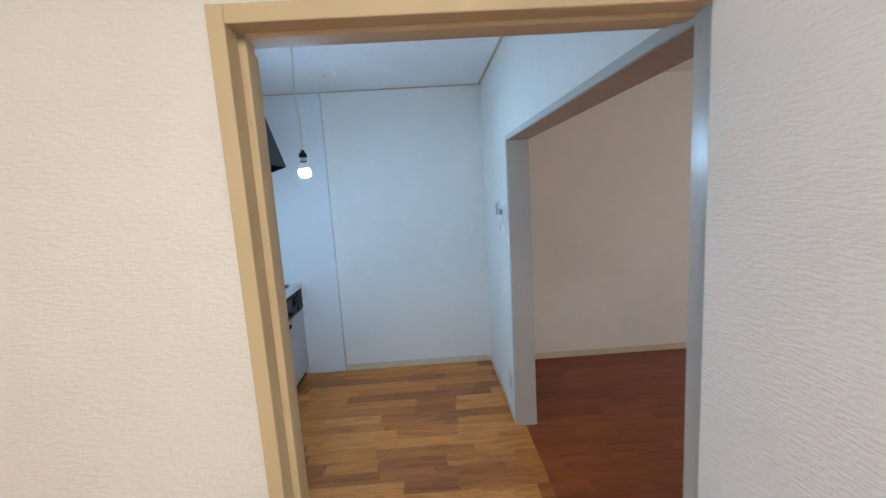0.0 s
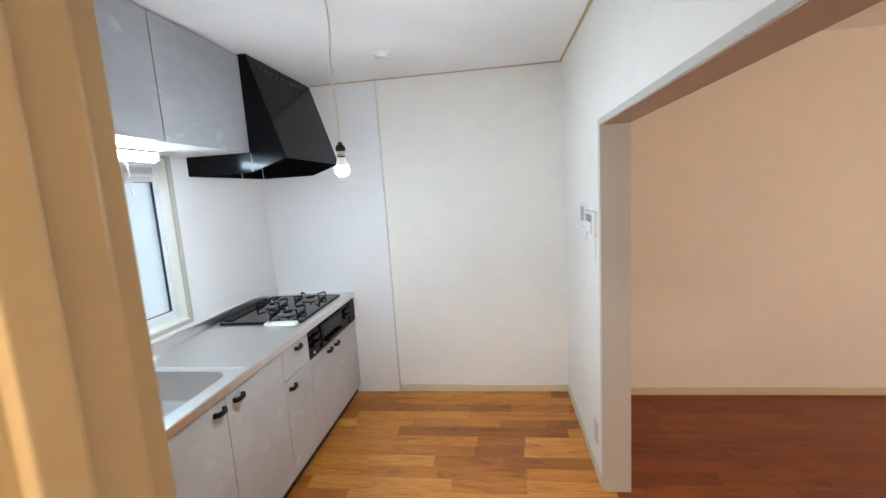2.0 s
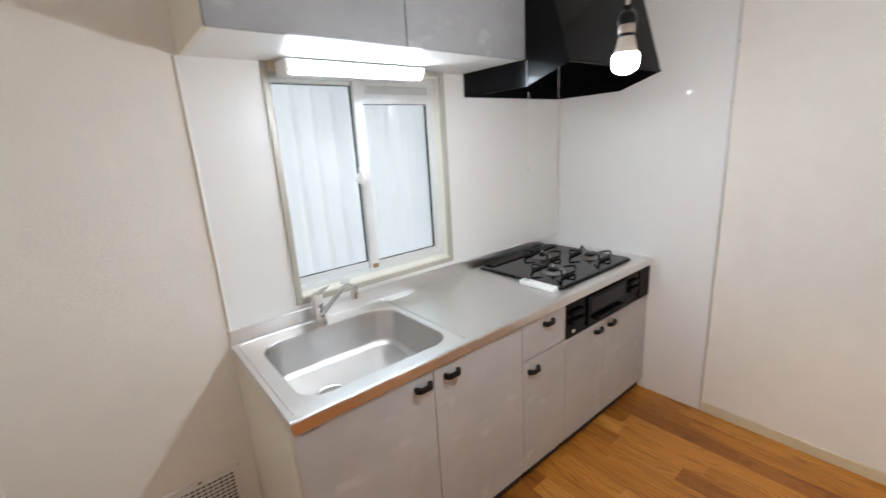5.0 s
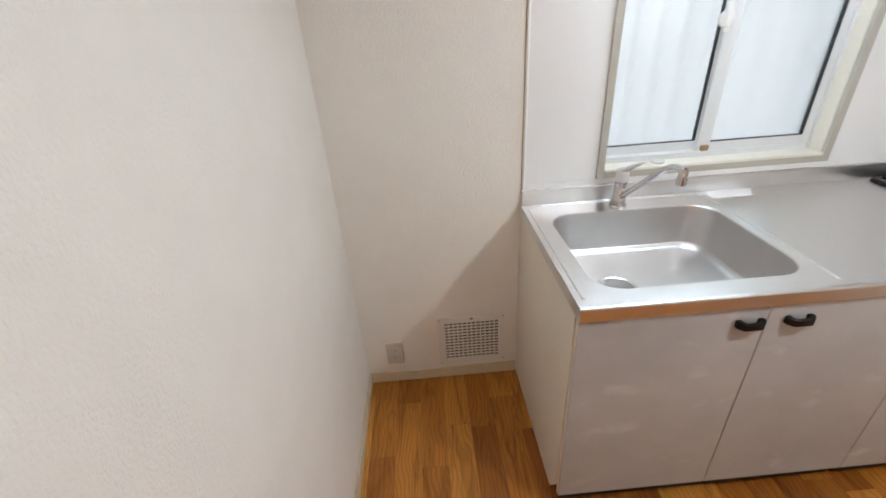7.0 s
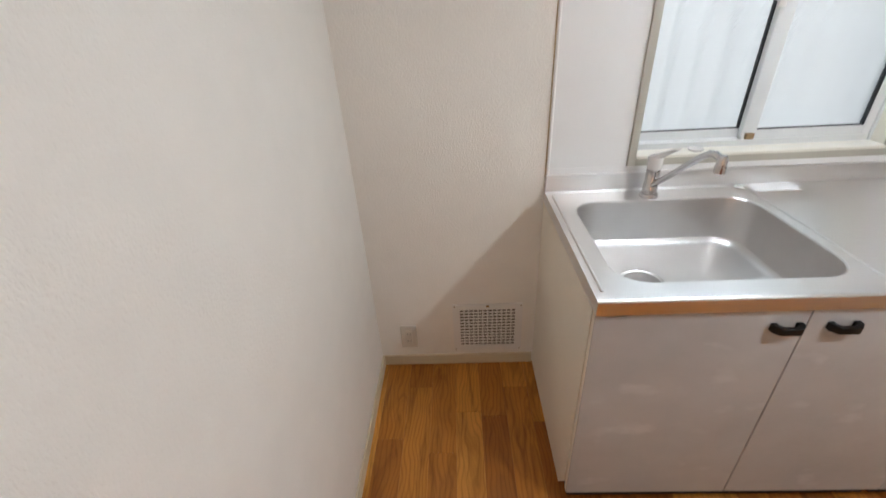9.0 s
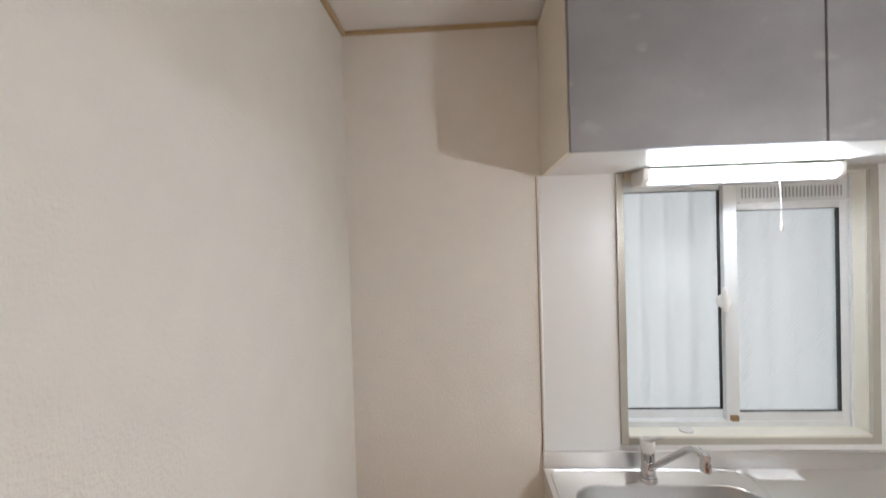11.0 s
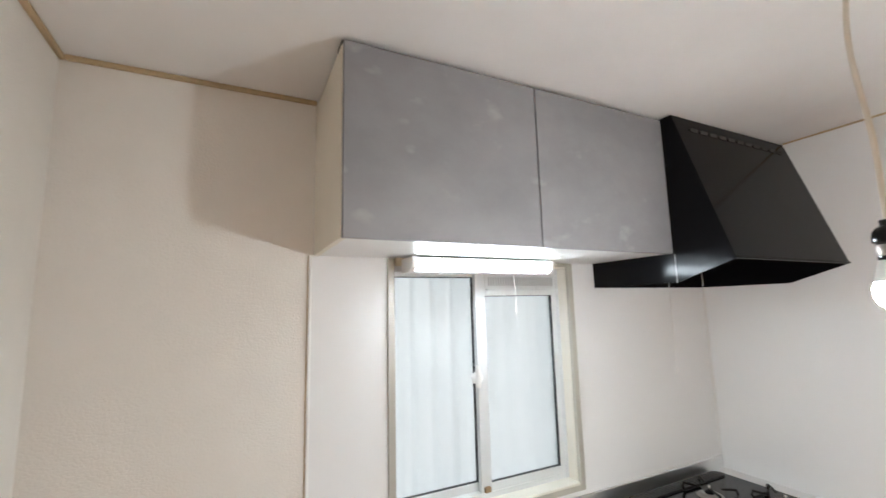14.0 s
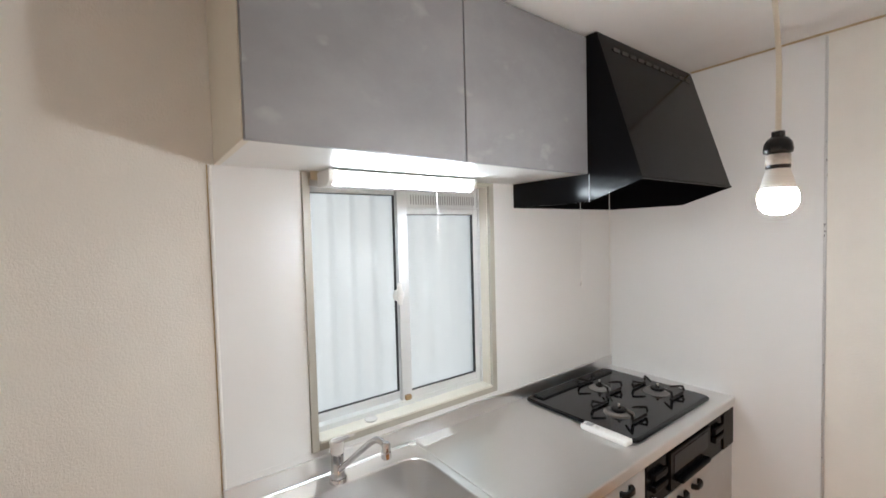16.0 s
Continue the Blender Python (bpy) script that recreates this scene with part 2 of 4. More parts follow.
CHROME = surface("chrome", (0.60, 0.60, 0.61), 0.06, metal=1.0, vary=0.02, gloss_vary=0.03)
BLACK_HANDLE = surface("black_cast_iron", (0.008, 0.0075, 0.0075), 0.4, vary=0.2, grain=200, bump=0.06, spec=0.2)
HOOD_BLACK = surface("hood_black_enamel", (0.006, 0.006, 0.007), 0.12, vary=0.1, grain=160, gloss_vary=0.03, bump=0.006, spec=0.09)
HOB_GLASS = surface("hob_smoked_top", (0.010, 0.010, 0.012), 0.05, vary=0.1, grain=60, gloss_vary=0.02, spec=0.36)
HOB_BLACK = surface("hob_black", (0.007, 0.007, 0.008), 0.3, vary=0.15, spec=0.2)
GRILL_BLACK = surface("grill_black_plastic", (0.005, 0.005, 0.006), 0.20, vary=0.15, spec=0.07)
BURNER_STEEL = surface("burner_steel", (0.33, 0.32, 0.31), 0.32, metal=1.0, vary=0.15)
GRILL_WINDOW = surface("grill_window_glass", (0.012, 0.012, 0.014), 0.05, vary=0.05, spec=0.14)
WHITE_PLASTIC = surface("white_plastic", (0.80, 0.79, 0.77), 0.35, vary=0.02)
CLEAR_GREY = surface("lever_pale_plastic", (0.72, 0.70, 0.68), 0.2, vary=0.03)
OUTLET_BEIGE = surface("aged_outlet_plastic", (0.60, 0.56, 0.50), 0.4, vary=0.03)
GREY_PLASTIC = surface("grey_plastic", (0.34, 0.34, 0.34), 0.4)
DISPLAY = surface("dark_display", (0.03, 0.035, 0.035), 0.15)
PINK = surface("pink_button", (0.65, 0.42, 0.38), 0.4)
ALUMINIUM = surface("white_window_aluminium", (0.66, 0.67, 0.67), 0.34, vary=0.02)
# black of the window gaskets; also paints the shade under the base cabinets
GASKET_TOE_SHADE = surface("black_gasket_and_toe_shade", (0.02, 0.022, 0.024), 0.6)
BRASS = surface("aged_brass", (0.32, 0.22, 0.12), 0.4, metal=0.7)
GLASS = frosted_glass("figured_glass")
CORD = surface("cream_cord", (0.72, 0.67, 0.57), 0.5)
SOCKET = surface("bakelite_black", (0.007, 0.0065, 0.0065), 0.14, spec=0.3)
LABEL_SILVER = surface("socket_label_foil", (0.42, 0.38, 0.34), 0.35, metal=0.7, vary=0.3, scale=60)
BULB_BODY = surface("bulb_white_collar", (0.8, 0.79, 0.76), 0.4)
PAPER_CARD = surface("white_card", (0.72, 0.70, 0.69), 0.5, vary=0.02)
GLOW_BULB = glowing("lit_bulb", (1.0, 0.955, 0.90), BULB)
GLOW_TUBE = glowing("lit_diffuser", (0.95, 0.98, 1.0), TUBE)
GLOW_HALL = glowing("lit_hall_shade", (1.0, 0.72, 0.44), 6.0)
VENT_DARK = surface("vent_dark", (0.045, 0.03, 0.02), 0.8)
FENCE = surface("corrugated_sheet", (0.81, 0.81, 0.81), 0.45, vary=0.04)
ft = FENCE.node_tree                   # the sheet lets daylight through
through_light = add(ft, "ShaderNodeBsdfTranslucent", Color=(0.80, 0.81, 0.81, 1))
blend = add(ft, "ShaderNodeMixShader", Fac=0.6)
ft.links.new(ft.nodes["Principled BSDF"].outputs[0], blend.inputs[1])
ft.links.new(through_light.outputs[0], blend.inputs[2])
ft.links.new(blend.outputs[0], ft.nodes["Material Output"].inputs["Surface"])
EARTH = surface("earth", (0.16, 0.14, 0.12), 0.9, vary=0.3, bump=0.5, grain=30)
WOOD = plank_wood("strip_flooring", (1.24, 1.25, 1.25), 0.85)
WOOD_RED = plank_wood("reddish_strip_flooring", (0.60, 0.37, 0.30), 0.35)
SUBFLOOR = surface("floor_joint", (0.075, 0.036, 0.015), 0.7, vary=0.2)

# ---- building helpers ----
ROOT = {}


def box(bm, x0, x1, y0, y1, z0, z1, bevel=0.0, seg=2):
    made = bmesh.ops.create_cube(bm, size=1.0)["verts"]
    for v in made:
        v.co = Vector(((x0 + x1) / 2 + v.co.x * (x1 - x0), (y0 + y1) / 2 + v.co.y * (y1 - y0), (z0 + z1) / 2 + v.co.z * (z1 - z0)))
    if bevel:
        edges = {e for v in made for e in v.link_edges}
        bmesh.ops.bevel(bm, geom=list(edges), offset=bevel, segments=seg, affect="EDGES", profile=0.5)
    return bm


def one_box(*args, **kw):
    return box(bmesh.new(), *args, **kw)


def turned(bm, centre, profile, steps=28, axis="Z"):
    """A lathe: profile rows are (radius, height)."""
    rings = []
    for r, h in profile:
        ring = []
        for i in range(steps):
            a = 2 * math.pi * i / steps
            p = Vector((r * math.cos(a), r * math.sin(a), h))
            if axis == "X":
                p = Vector((p.z, p.x, p.y))
            if axis == "Y":
                p = Vector((p.y, p.z, p.x))
            ring.append(bm.verts.new(Vector(centre) + p))
        rings.append(ring)
    for a, b2 in zip(rings, rings[1:]):
        for i in range(steps):
            j = (i + 1) % steps
            bm.faces.new((a[i], a[j], b2[j], b2[i]))
    bm.faces.new(rings[0][::-1])
    bm.faces.new(rings[-1])
    bmesh.ops.recalc_face_normals(bm, faces=bm.faces)
    return bm


def tube(bm, points, radius, steps=12):
    """A round bar along a line of points, closed at both ends."""
    pts = [Vector(p) for p in points]
    radii = radius if isinstance(radius, (list, tuple)) else [radius] * len(pts)
    rings = []
    for i, p in enumerate(pts):
        way = (pts[min(i + 1, len(pts) - 1)] - pts[max(i - 1, 0)]).normalized()
        side = way.cross(Vector((0.13, 0.31, 0.94)) if abs(way.z) < 0.9 else Vector((0, 1, 0))).normalized()
        up = side.cross(way)
        rings.append([bm.verts.new(p + radii[i] * (math.cos(a) * side + math.sin(a) * up)) for a in (2 * math.pi * k / steps for k in range(steps))])
    for a, b2 in zip(rings, rings[1:]):
        for k in range(steps):
            j = (k + 1) % steps
            bm.faces.new((a[k], a[j], b2[j], b2[k]))
    bm.faces.new(rings[0][::-1])
    bm.faces.new(rings[-1])
    bmesh.ops.recalc_face_normals(bm, faces=bm.faces)
    return bm


def prism(bm, outline, y0, y1):
    """A solid with a side outline of (x, z) rows, from y0 to y1."""
    a = [bm.verts.new((x, y0, z)) for x, z in outline]
    b2 = [bm.verts.new((x, y1, z)) for x, z in outline]
    n = len(outline)
    bm.faces.new(a)
    bm.faces.new(b2[::-1])
    for i in range(n):
        j = (i + 1) % n
        bm.faces.new((a[i], b2[i], b2[j], a[j]))
    bmesh.ops.recalc_face_normals(bm, faces=bm.faces)
    return bm


def thing(name, at, label, category, group="", kind=""):
    e = new(name)
    e.location = at
    ROOT[e.name] = Vector(at)
    return tagged(e, label, category, group, kind)


def finish(ob, bm, mat, smooth):
    if smooth:
        for f in bm.faces:
            f.smooth = True
    bm.to_mesh(ob.data)
    bm.free()
    ob.data.materials.append(mat)
    if smooth:
        ob.data.set_sharp_from_angle(angle=radians(35))


def part(name, bm, mat, parent, label="", smooth=False):
    base = ROOT[parent.name]
    bmesh.ops.translate(bm, verts=bm.verts, vec=-base)
    ob = new(name, bpy.data.meshes.new(name))
    finish(ob, bm, mat, smooth)
    ob.parent = parent
    ROOT[ob.name] = base
    return tagged(ob, label)


def solid(name, bm, mat, label, category, kind="", group="", smooth=False):
    ob = new(name, bpy.data.meshes.new(name))
    co = [v.co for v in bm.verts]
    base = Vector((sum(c.x for c in co) / len(co), sum(c.y for c in co) / len(co), min(c.z for c in co)))
    bmesh.ops.translate(bm, verts=bm.verts, vec=-base)
    finish(ob, bm, mat, smooth)
    ob.location = base
    ROOT[ob.name] = base
    return tagged(ob, label, category, group, kind)


def structure(name, boxes, mat, label, category, bevel=0.0):
    bm = bmesh.new()
    for b2 in boxes:
        box(bm, *b2, bevel=bevel)
    return solid(name, bm, mat, label, category, "structure")


# ---- shell ----
T = 0.12
wall_west = structure("wall_west", [(XW - T, XW, YS - 0.185, WY0, 0, H), (XW - T, XW, WY1, YN + T, 0, H), (XW - T, XW, WY0, WY1, 0, WZ0), (XW - T, XW, WY0, WY1, WZ1, H)],
          PAPER, "off-white textured wallpapered kitchen wall with a window hole", "wall")
wall_north = structure("wall_north", [(XW, XR, YN, YN + T, 0, H)], PAPER, "off-white wallpapered wall shared by kitchen and next room", "wall")
wall_east = structure("wall_east", [(XE, XE2, OY1, YN, 0, H), (XE, XE2, OY0, OY1, OZ, H)], PAPER, "white wallpapered wall with a wide doorless opening", "wall")
wall_south = structure("wall_south", [(XW, DX0 - 0.027, YS0 + 0.002, STOP, 0, H), (DX0 - 0.027, DX1 + 0.012, YS0 + 0.002, STOP, DZ + 0.029, H), (DX1 + 0.012, XE2, YS0 + 0.002, OY0 - 0.014, DZ + 0.03, H), (XE, XE2, YS0 + 0.002, OY0 - 0.014, 0, DZ + 0.03)],
          PAPER_HALL, "textured off-white wallpapered wall around the doorway", "wall")
structure("wall_south_kitchen", [(XW, DX0 - 0.050, STOP, YS, 0, H), (DX0 - 0.050, XE, STOP, YS, DZ + 0.046, H)], PAPER, "off-white wallpapered kitchen side of the doorway wall", "wall")
structure("wall_next_room_north", [(XE2, XR, YN2, YN, 0, H)], PAPER, "off-white wallpapered wall of the next room", "wall")
structure("wall_next_room_south", [(XE2, 2.15, OY0 - T, OY0 - 0.014, 0, H), (3.75, XR, OY0 - T, OY0 - 0.014, 0, H), (2.15, 3.75, OY0 - T, OY0 - 0.014, 1.88, H), (2.15, 3.75, OY0 - T, OY0 - 0.014, 0, 0.08)], PAPER, "plain off-white wall of the next room", "wall")
structure("wall_next_room_east", [(XR, XR + T, YS - T, YN + T, 0, H)], PAPER, "plain off-white end wall of the next room", "wall")
structure("wall_hall_east", [(DX1 + 0.001, XE2, HS, YS0, 0, H)], PAPER_HALL, "textured off-white wallpapered side wall of the hall", "wall")
structure("wall_hall_west", [(XW - T, XW, HS - T, YS0, 0, H)], PAPER_HALL, "textured off-white hall wall", "wall")
structure("wall_hall_south", [(XW, XE2, HS - T, HS, 0, H)], PAPER_HALL, "textured off-white hall end wall", "wall")
structure("ceiling", [(XW - T, XR + T, HS - T, YN + T, H, H + 0.1)], CEILING, "flat white papered ceiling", "ceiling")

# cornice strips where walls meet the ceiling
C = 0.016
def strip(name, b2, mat, label, category):
    return solid(name, one_box(*b2, bevel=0.003, seg=1), mat, label, category, "structure")


strip("trim_cornice_south", (XW, XE, YS, YS + C, H - 0.014, H), CORNICE, "thin tan wooden ceiling trim strip", "trim")
strip("trim_cornice_west", (XW, XW + C, YS + C, 1.736, H - 0.014, H), CORNICE, "thin tan wooden ceiling trim strip", "trim")
strip("trim_cornice_north", (-1.27, XE - C, YN - C, YN, H - 0.006, H), CORNICE, "thin tan wooden ceiling trim strip", "trim")
strip("trim_cornice_east", (XE - C, XE, YS + C, YN, H - 0.009, H), CORNICE, "thin tan wooden ceiling trim strip", "trim")

# baseboards
BB = 0.058
for nm, b2 in (("baseboard_west", (XW, XW + 0.009, YS + 0.009, 1.714, 0, BB)), ("baseboard_south", (XW, DX0 - 0.03, YS, YS + 0.009, 0, BB)),
               ("baseboard_north", (-0.755, XE - 0.009, YN - 0.009, YN, 0, BB)), ("baseboard_east", (XE - 0.009, XE, OY1 + 0.026, YN, 0, BB)),
               ("baseboard_next_room", (XE2, XR, YN2 - 0.009, YN2, 0, BB))):
    strip(nm, b2, CREAM, "cream painted baseboard along the wall", "baseboard")

# ---- doorway frame between hall and kitchen ----
door_frame = thing("door_frame", (0.15, 0.95, 0), "tan wood-print frame of a doorway without its door", "door frame", kind="structure")
bm = bmesh.new()
box(bm, DX0 - 0.026, DX0, YS0 - 0.006, STOP, 0, DZ + 0.028, bevel=0.002)
part("left_casing", bm, DOORFRAME, door_frame)
part("left_stop", one_box(DX0 - 0.0495, DX0 + 0.012, STOP, STOP + 0.033, 0, DZ - 0.007, bevel=0.002), DOORFRAME, door_frame)
part("left_jamb", one_box(DX0 - 0.0495, DX0 - 0.004, STOP + 0.0345, STOP + 0.091, 0, DZ - 0.007, bevel=0.003), DOORFRAME, door_frame)
part("left_edge", one_box(DX0 - 0.0495, DX0 - 0.046, STOP + 0.0915, YS + 0.006, 0, DZ + 0.027, bevel=0.001, seg=1), DOORFRAME, door_frame)
part("head_casing", one_box(DX0, DX1, YS0 - 0.006, STOP, DZ, DZ + 0.028, bevel=0.002), DOORFRAME, door_frame)
part("head_stop", one_box(DX0 + 0.012, DX1, STOP, STOP + 0.033, DZ - 0.007, DZ + 0.02, bevel=0.002), DOORFRAME, door_frame)
part("head_jamb", one_box(DX0 - 0.046, XE - 0.001, STOP + 0.033, YS + 0.006, DZ + 0.028, DZ + 0.045, bevel=0.002), DOORFRAME, door_frame)
part("right_jamb", one_box(XE - 0.008, XE - 0.001, YS0 + 0.002, OY0 - 0.015, 0, DZ + 0.02, bevel=0.002), JAMB_GREY, door_frame, "grey-white right-hand jamb board")

# ---- frame of the wide opening ----
opening_frame = thing("opening_frame", (0.62, 1.9, 0), "grey-white lining of the wide opening", "opening frame", kind="structure")
part("jamb", one_box(XE - 0.004, XE2 + 0.004, OY1 - 0.014, OY1 + 0.024, 0, OZ - 0.014, bevel=0.002), JAMB_GREY, opening_frame)
part("near_jamb", one_box(XE - 0.004, XE2 + 0.004, OY0 - 0.014, OY0, 0, OZ - 0.014, bevel=0.002), JAMB_GREY, opening_frame)
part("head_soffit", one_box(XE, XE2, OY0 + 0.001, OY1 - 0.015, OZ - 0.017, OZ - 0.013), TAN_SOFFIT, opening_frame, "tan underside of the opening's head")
part("head", one_box(XE - 0.004, XE2 + 0.004, OY0 - 0.012, OY1 + 0.024, OZ - 0.014, OZ + 0.014, bevel=0.002), JAMB_GREY, opening_frame)

# ---- glossy wall panels ----
PX = XW + 0.005
CY0, CY1 = 1.716, YN - 0.006       # counter run
UZ = 1.868                          # underside of the wall cabinets
bm = bmesh.new()
for b2 in ((XW, PX, 2.853, YN - 0.006, 0.80, UZ), (XW, PX, 1.728, 2.853, 0.80, 0.915), (XW, PX, 2.985, YN - 0.006, UZ, H - 0.002)):
    box(bm, *b2)
solid("wall_panel_window", bm, PANEL, "glossy white kitchen wall panel around the window", "wall panel", "structure")
solid("wall_panel_sink", one_box(XW, PX, 1.728, 1.989, 0.9155, UZ), PANEL, "white kitchen wall panel beside the sink", "wall panel", "structure")
solid("wall_panel_stove", one_box(XW + 0.005, -0.768, YN - 0.005, YN, 0, H - 0.001), PANEL, "glossy white kitchen wall panel beside the stove", "wall panel", "structure")
strip("trim_panel_edge_north", (-0.768, -0.758, YN - 0.010, YN, 0, H - 0.012), TRIM_METAL, "slim white vertical edge trim of the panel", "trim")
strip("trim_panel_gap_west", (XW, XW + 0.003, 1.7165, 1.719, 0.88, UZ), CORNICE, "thin brown sealant line beside the panel trim", "trim")
strip("trim_panel_edge_west", (XW, XW + 0.010, 1.719, 1.729, 0.88, UZ), WHITE_PLASTIC, "slim white vertical edge trim of the panel", "trim")
strip("trim_panel_corner", (XW + 0.005, XW + 0.013, YN - 0.013, YN - 0.005, 0.88, H - 0.002), WHITE_PLASTIC, "slim white corner trim between wall panels", "trim")

# ---- window ----
window = thing("window_1", (XW - 0.05, 2.43, WZ0), "closed two-pane sliding kitchen window with figured glass", "window", kind="structure")
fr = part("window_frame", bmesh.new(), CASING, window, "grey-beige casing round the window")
bm = bmesh.new()
F0, F1 = XW - 0.002, XW + 0.014
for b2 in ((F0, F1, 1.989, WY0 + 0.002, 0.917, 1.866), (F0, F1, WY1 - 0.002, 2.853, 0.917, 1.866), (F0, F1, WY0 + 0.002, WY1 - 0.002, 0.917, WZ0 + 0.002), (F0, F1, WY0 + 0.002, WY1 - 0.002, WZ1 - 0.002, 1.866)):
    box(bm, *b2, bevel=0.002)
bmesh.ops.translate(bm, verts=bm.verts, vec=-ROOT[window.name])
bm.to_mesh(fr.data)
bm.free()
for nm, b2 in (("left_reveal", (XW - 0.10, F0, WY0 - 0.001, WY0 + 0.006, WZ0, WZ1)), ("right_reveal", (XW - 0.10, F0, WY1 - 0.006, WY1 + 0.001, WZ0, WZ1)),
               ("top_reveal", (XW - 0.10, F0, WY0 + 0.006, WY1 - 0.006, WZ1 - 0.006, WZ1 + 0.001))):
    part(nm, one_box(*b2), WINDOW_CREAM, window, "pale painted reveal board")
part("window_sill", one_box(XW - 0.10, F1 + 0.002, WY0 + 0.006, WY1 - 0.006, WZ0 - 0.002, WZ0 + 0.008, bevel=0.002), WINDOW_CREAM, window)
SX = XW - 0.050                       # inner face of the aluminium
bm = bmesh.new()
SZ0, SZ1 = WZ0 + 0.008, WZ1 - 0.006
box(bm, SX - 0.07, SX, WY0 + 0.006, WY0 + 0.020, SZ0, SZ1)
box(bm, SX - 0.07, SX, WY1 - 0.014, WY1 - 0.006, SZ0, SZ1)
box(bm, SX - 0.07, SX, WY0 + 0.020, WY1 - 0.020, SZ1 - 0.020, SZ1)
box(bm, SX - 0.07, SX, WY0 + 0.020, WY1 - 0.020, SZ0, SZ0 + 0.020)
part("outer_rail", bm, ALUMINIUM, window, "white aluminium window track")


def sash(name, x, y0, y1, z0, z1, top, left, right):
    """A sliding sash: four bars, a pane with its black gasket, and a bar of the given height on top."""
    bm = bmesh.new()
    box(bm, x - 0.022, x, y0, y0 + left, z0, z1, bevel=0.0015, seg=1)
    box(bm, x - 0.022, x, y1 - right, y1, z0, z1, bevel=0.0015, seg=1)
    box(bm, x - 0.022, x, y0 + left, y1 - right, z0, z0 + 0.038, bevel=0.0015, seg=1)
    box(bm, x - 0.022, x, y0 + left, y1 - right, z1 - top, z1, bevel=0.0015, seg=1)
    s = part(name, bm, ALUMINIUM, window, "white aluminium sliding sash")
    g = bmesh.new()
    a0, a1, b0, b1 = y0 + left - 0.002, y1 - right + 0.002, z0 + 0.036, z1 - top + 0.002
    for b2 in ((a0, a0 + 0.003, b0, b1), (a1 - 0.0045, a1, b0, b1), (a0, a1, b0, b0 + 0.0035), (a0, a1, b1 - 0.0045, b1)):
        box(g, x - 0.020, x - 0.0035, *b2)
    part("gasket", g, GASKET_TOE_SHADE, s)
    p = part("pane", one_box(x - 0.014, x - 0.010, a0 + 0.002, a1 - 0.002, b0 + 0.002, b1 - 0.002), GLASS, s)
    p.visible_shadow = False
    return s


sash("rear_sash", SX - 0.034, WY0 + 0.014, 2.420, SZ0 + 0.012, SZ1 - 0.010, 0.028, 0.010, 0.026)
front = sash("front_sash", SX - 0.006, 2.388, WY1 - 0.015, SZ0 + 0.012, SZ1 - 0.004, 0.113, 0.047, 0.026)
bm = bmesh.new()
for i in range(28):
    y = 2.452 + i * 0.0125
    box(bm, SX - 0.008, SX - 0.005, y, y + 0.005, SZ1 - 0.076, SZ1 - 0.038)
part("vent_slots", bm, GREY_PLASTIC, front, "row of upright slots of the trickle vent")
bm = bmesh.new()
box(bm, SX - 0.006, SX + 0.004, 2.440, 2.815, SZ1 - 0.094, SZ1 - 0.087, bevel=0.001, seg=1)
part("vent_rail", bm, ALUMINIUM, front)
bm = bmesh.new()
turned(bm, (SX - 0.006, 2.380, 1.405), [(0.024, 0), (0.024, 0.012), (0.016, 0.019)], axis="X")
tube(bm, [(SX + 0.008, 2.380, 1.390), (SX + 0.020, 2.376, 1.420), (SX + 0.018, 2.372, 1.455)], [0.014, 0.012, 0.009])
box(bm, SX - 0.006, SX + 0.002, 2.376, 2.398, 1.366, 1.390, bevel=0.002)
part("crescent_lock", bm, WHITE_PLASTIC, front, "white crescent window lock", smooth=True)
part("sash_stop", one_box(SX - 0.006, SX + 0.008, 2.398, 2.424, SZ0 + 0.022, SZ0 + 0.042, bevel=0.002), BRASS, front, "small brass sash stop")

# unseen window, made up to give the added next-room light an opening
window2 = thing("added_window", (2.95, 0.88, 0.08), "made-up unseen frosted window behind the next room's added light", "window", kind="structure")
for nm, b2 in (("left_post", (2.15, 2.19, 0.85, 0.90, 0.08, 1.88)), ("right_post", (3.71, 3.75, 0.85, 0.90, 0.08, 1.88)), ("middle_post", (2.93, 2.97, 0.85, 0.90, 0.12, 1.84)),
               ("top_rail", (2.19, 3.71, 0.85, 0.90, 1.84, 1.88)), ("bottom_rail", (2.19, 3.71, 0.85, 0.90, 0.08, 0.12))):
    part(nm, one_box(*b2, bevel=0.002), ALUMINIUM, window2)
for x0, x1 in ((2.19, 2.93), (2.97, 3.71)):
    part("pane", one_box(x0, x1, 0.872, 0.876, 0.12, 1.84), GLASS, window2)

# outside the window: corrugated sheet on the ground, earth
bm = bmesh.new()
prev = None
for i in range(181):
    y = 1.2 + i * 0.014
    x = -2.02 + 0.026 * math.sin(2 * math.pi * y / 0.098)
    cur = [bm.verts.new((x, y, -0.4)), bm.verts.new((x, y, 3.0))]
    if prev:
        bm.faces.new((prev[0], cur[0], cur[1], prev[1]))
    prev = cur
bmesh.ops.recalc_face_normals(bm, faces=bm.faces)
solid("corrugated_screen", bm, FENCE, "pale corrugated screen sheet standing outside the window", "screen", smooth=True)
structure("ground", [(-60, 60, -60, 60, -0.5, -0.4)], EARTH, "bare brown earth around the house", "ground")


# ---- kitchen counter ----
FX = -1.090                            # front of doors
CT = 0.836                             # worktop height


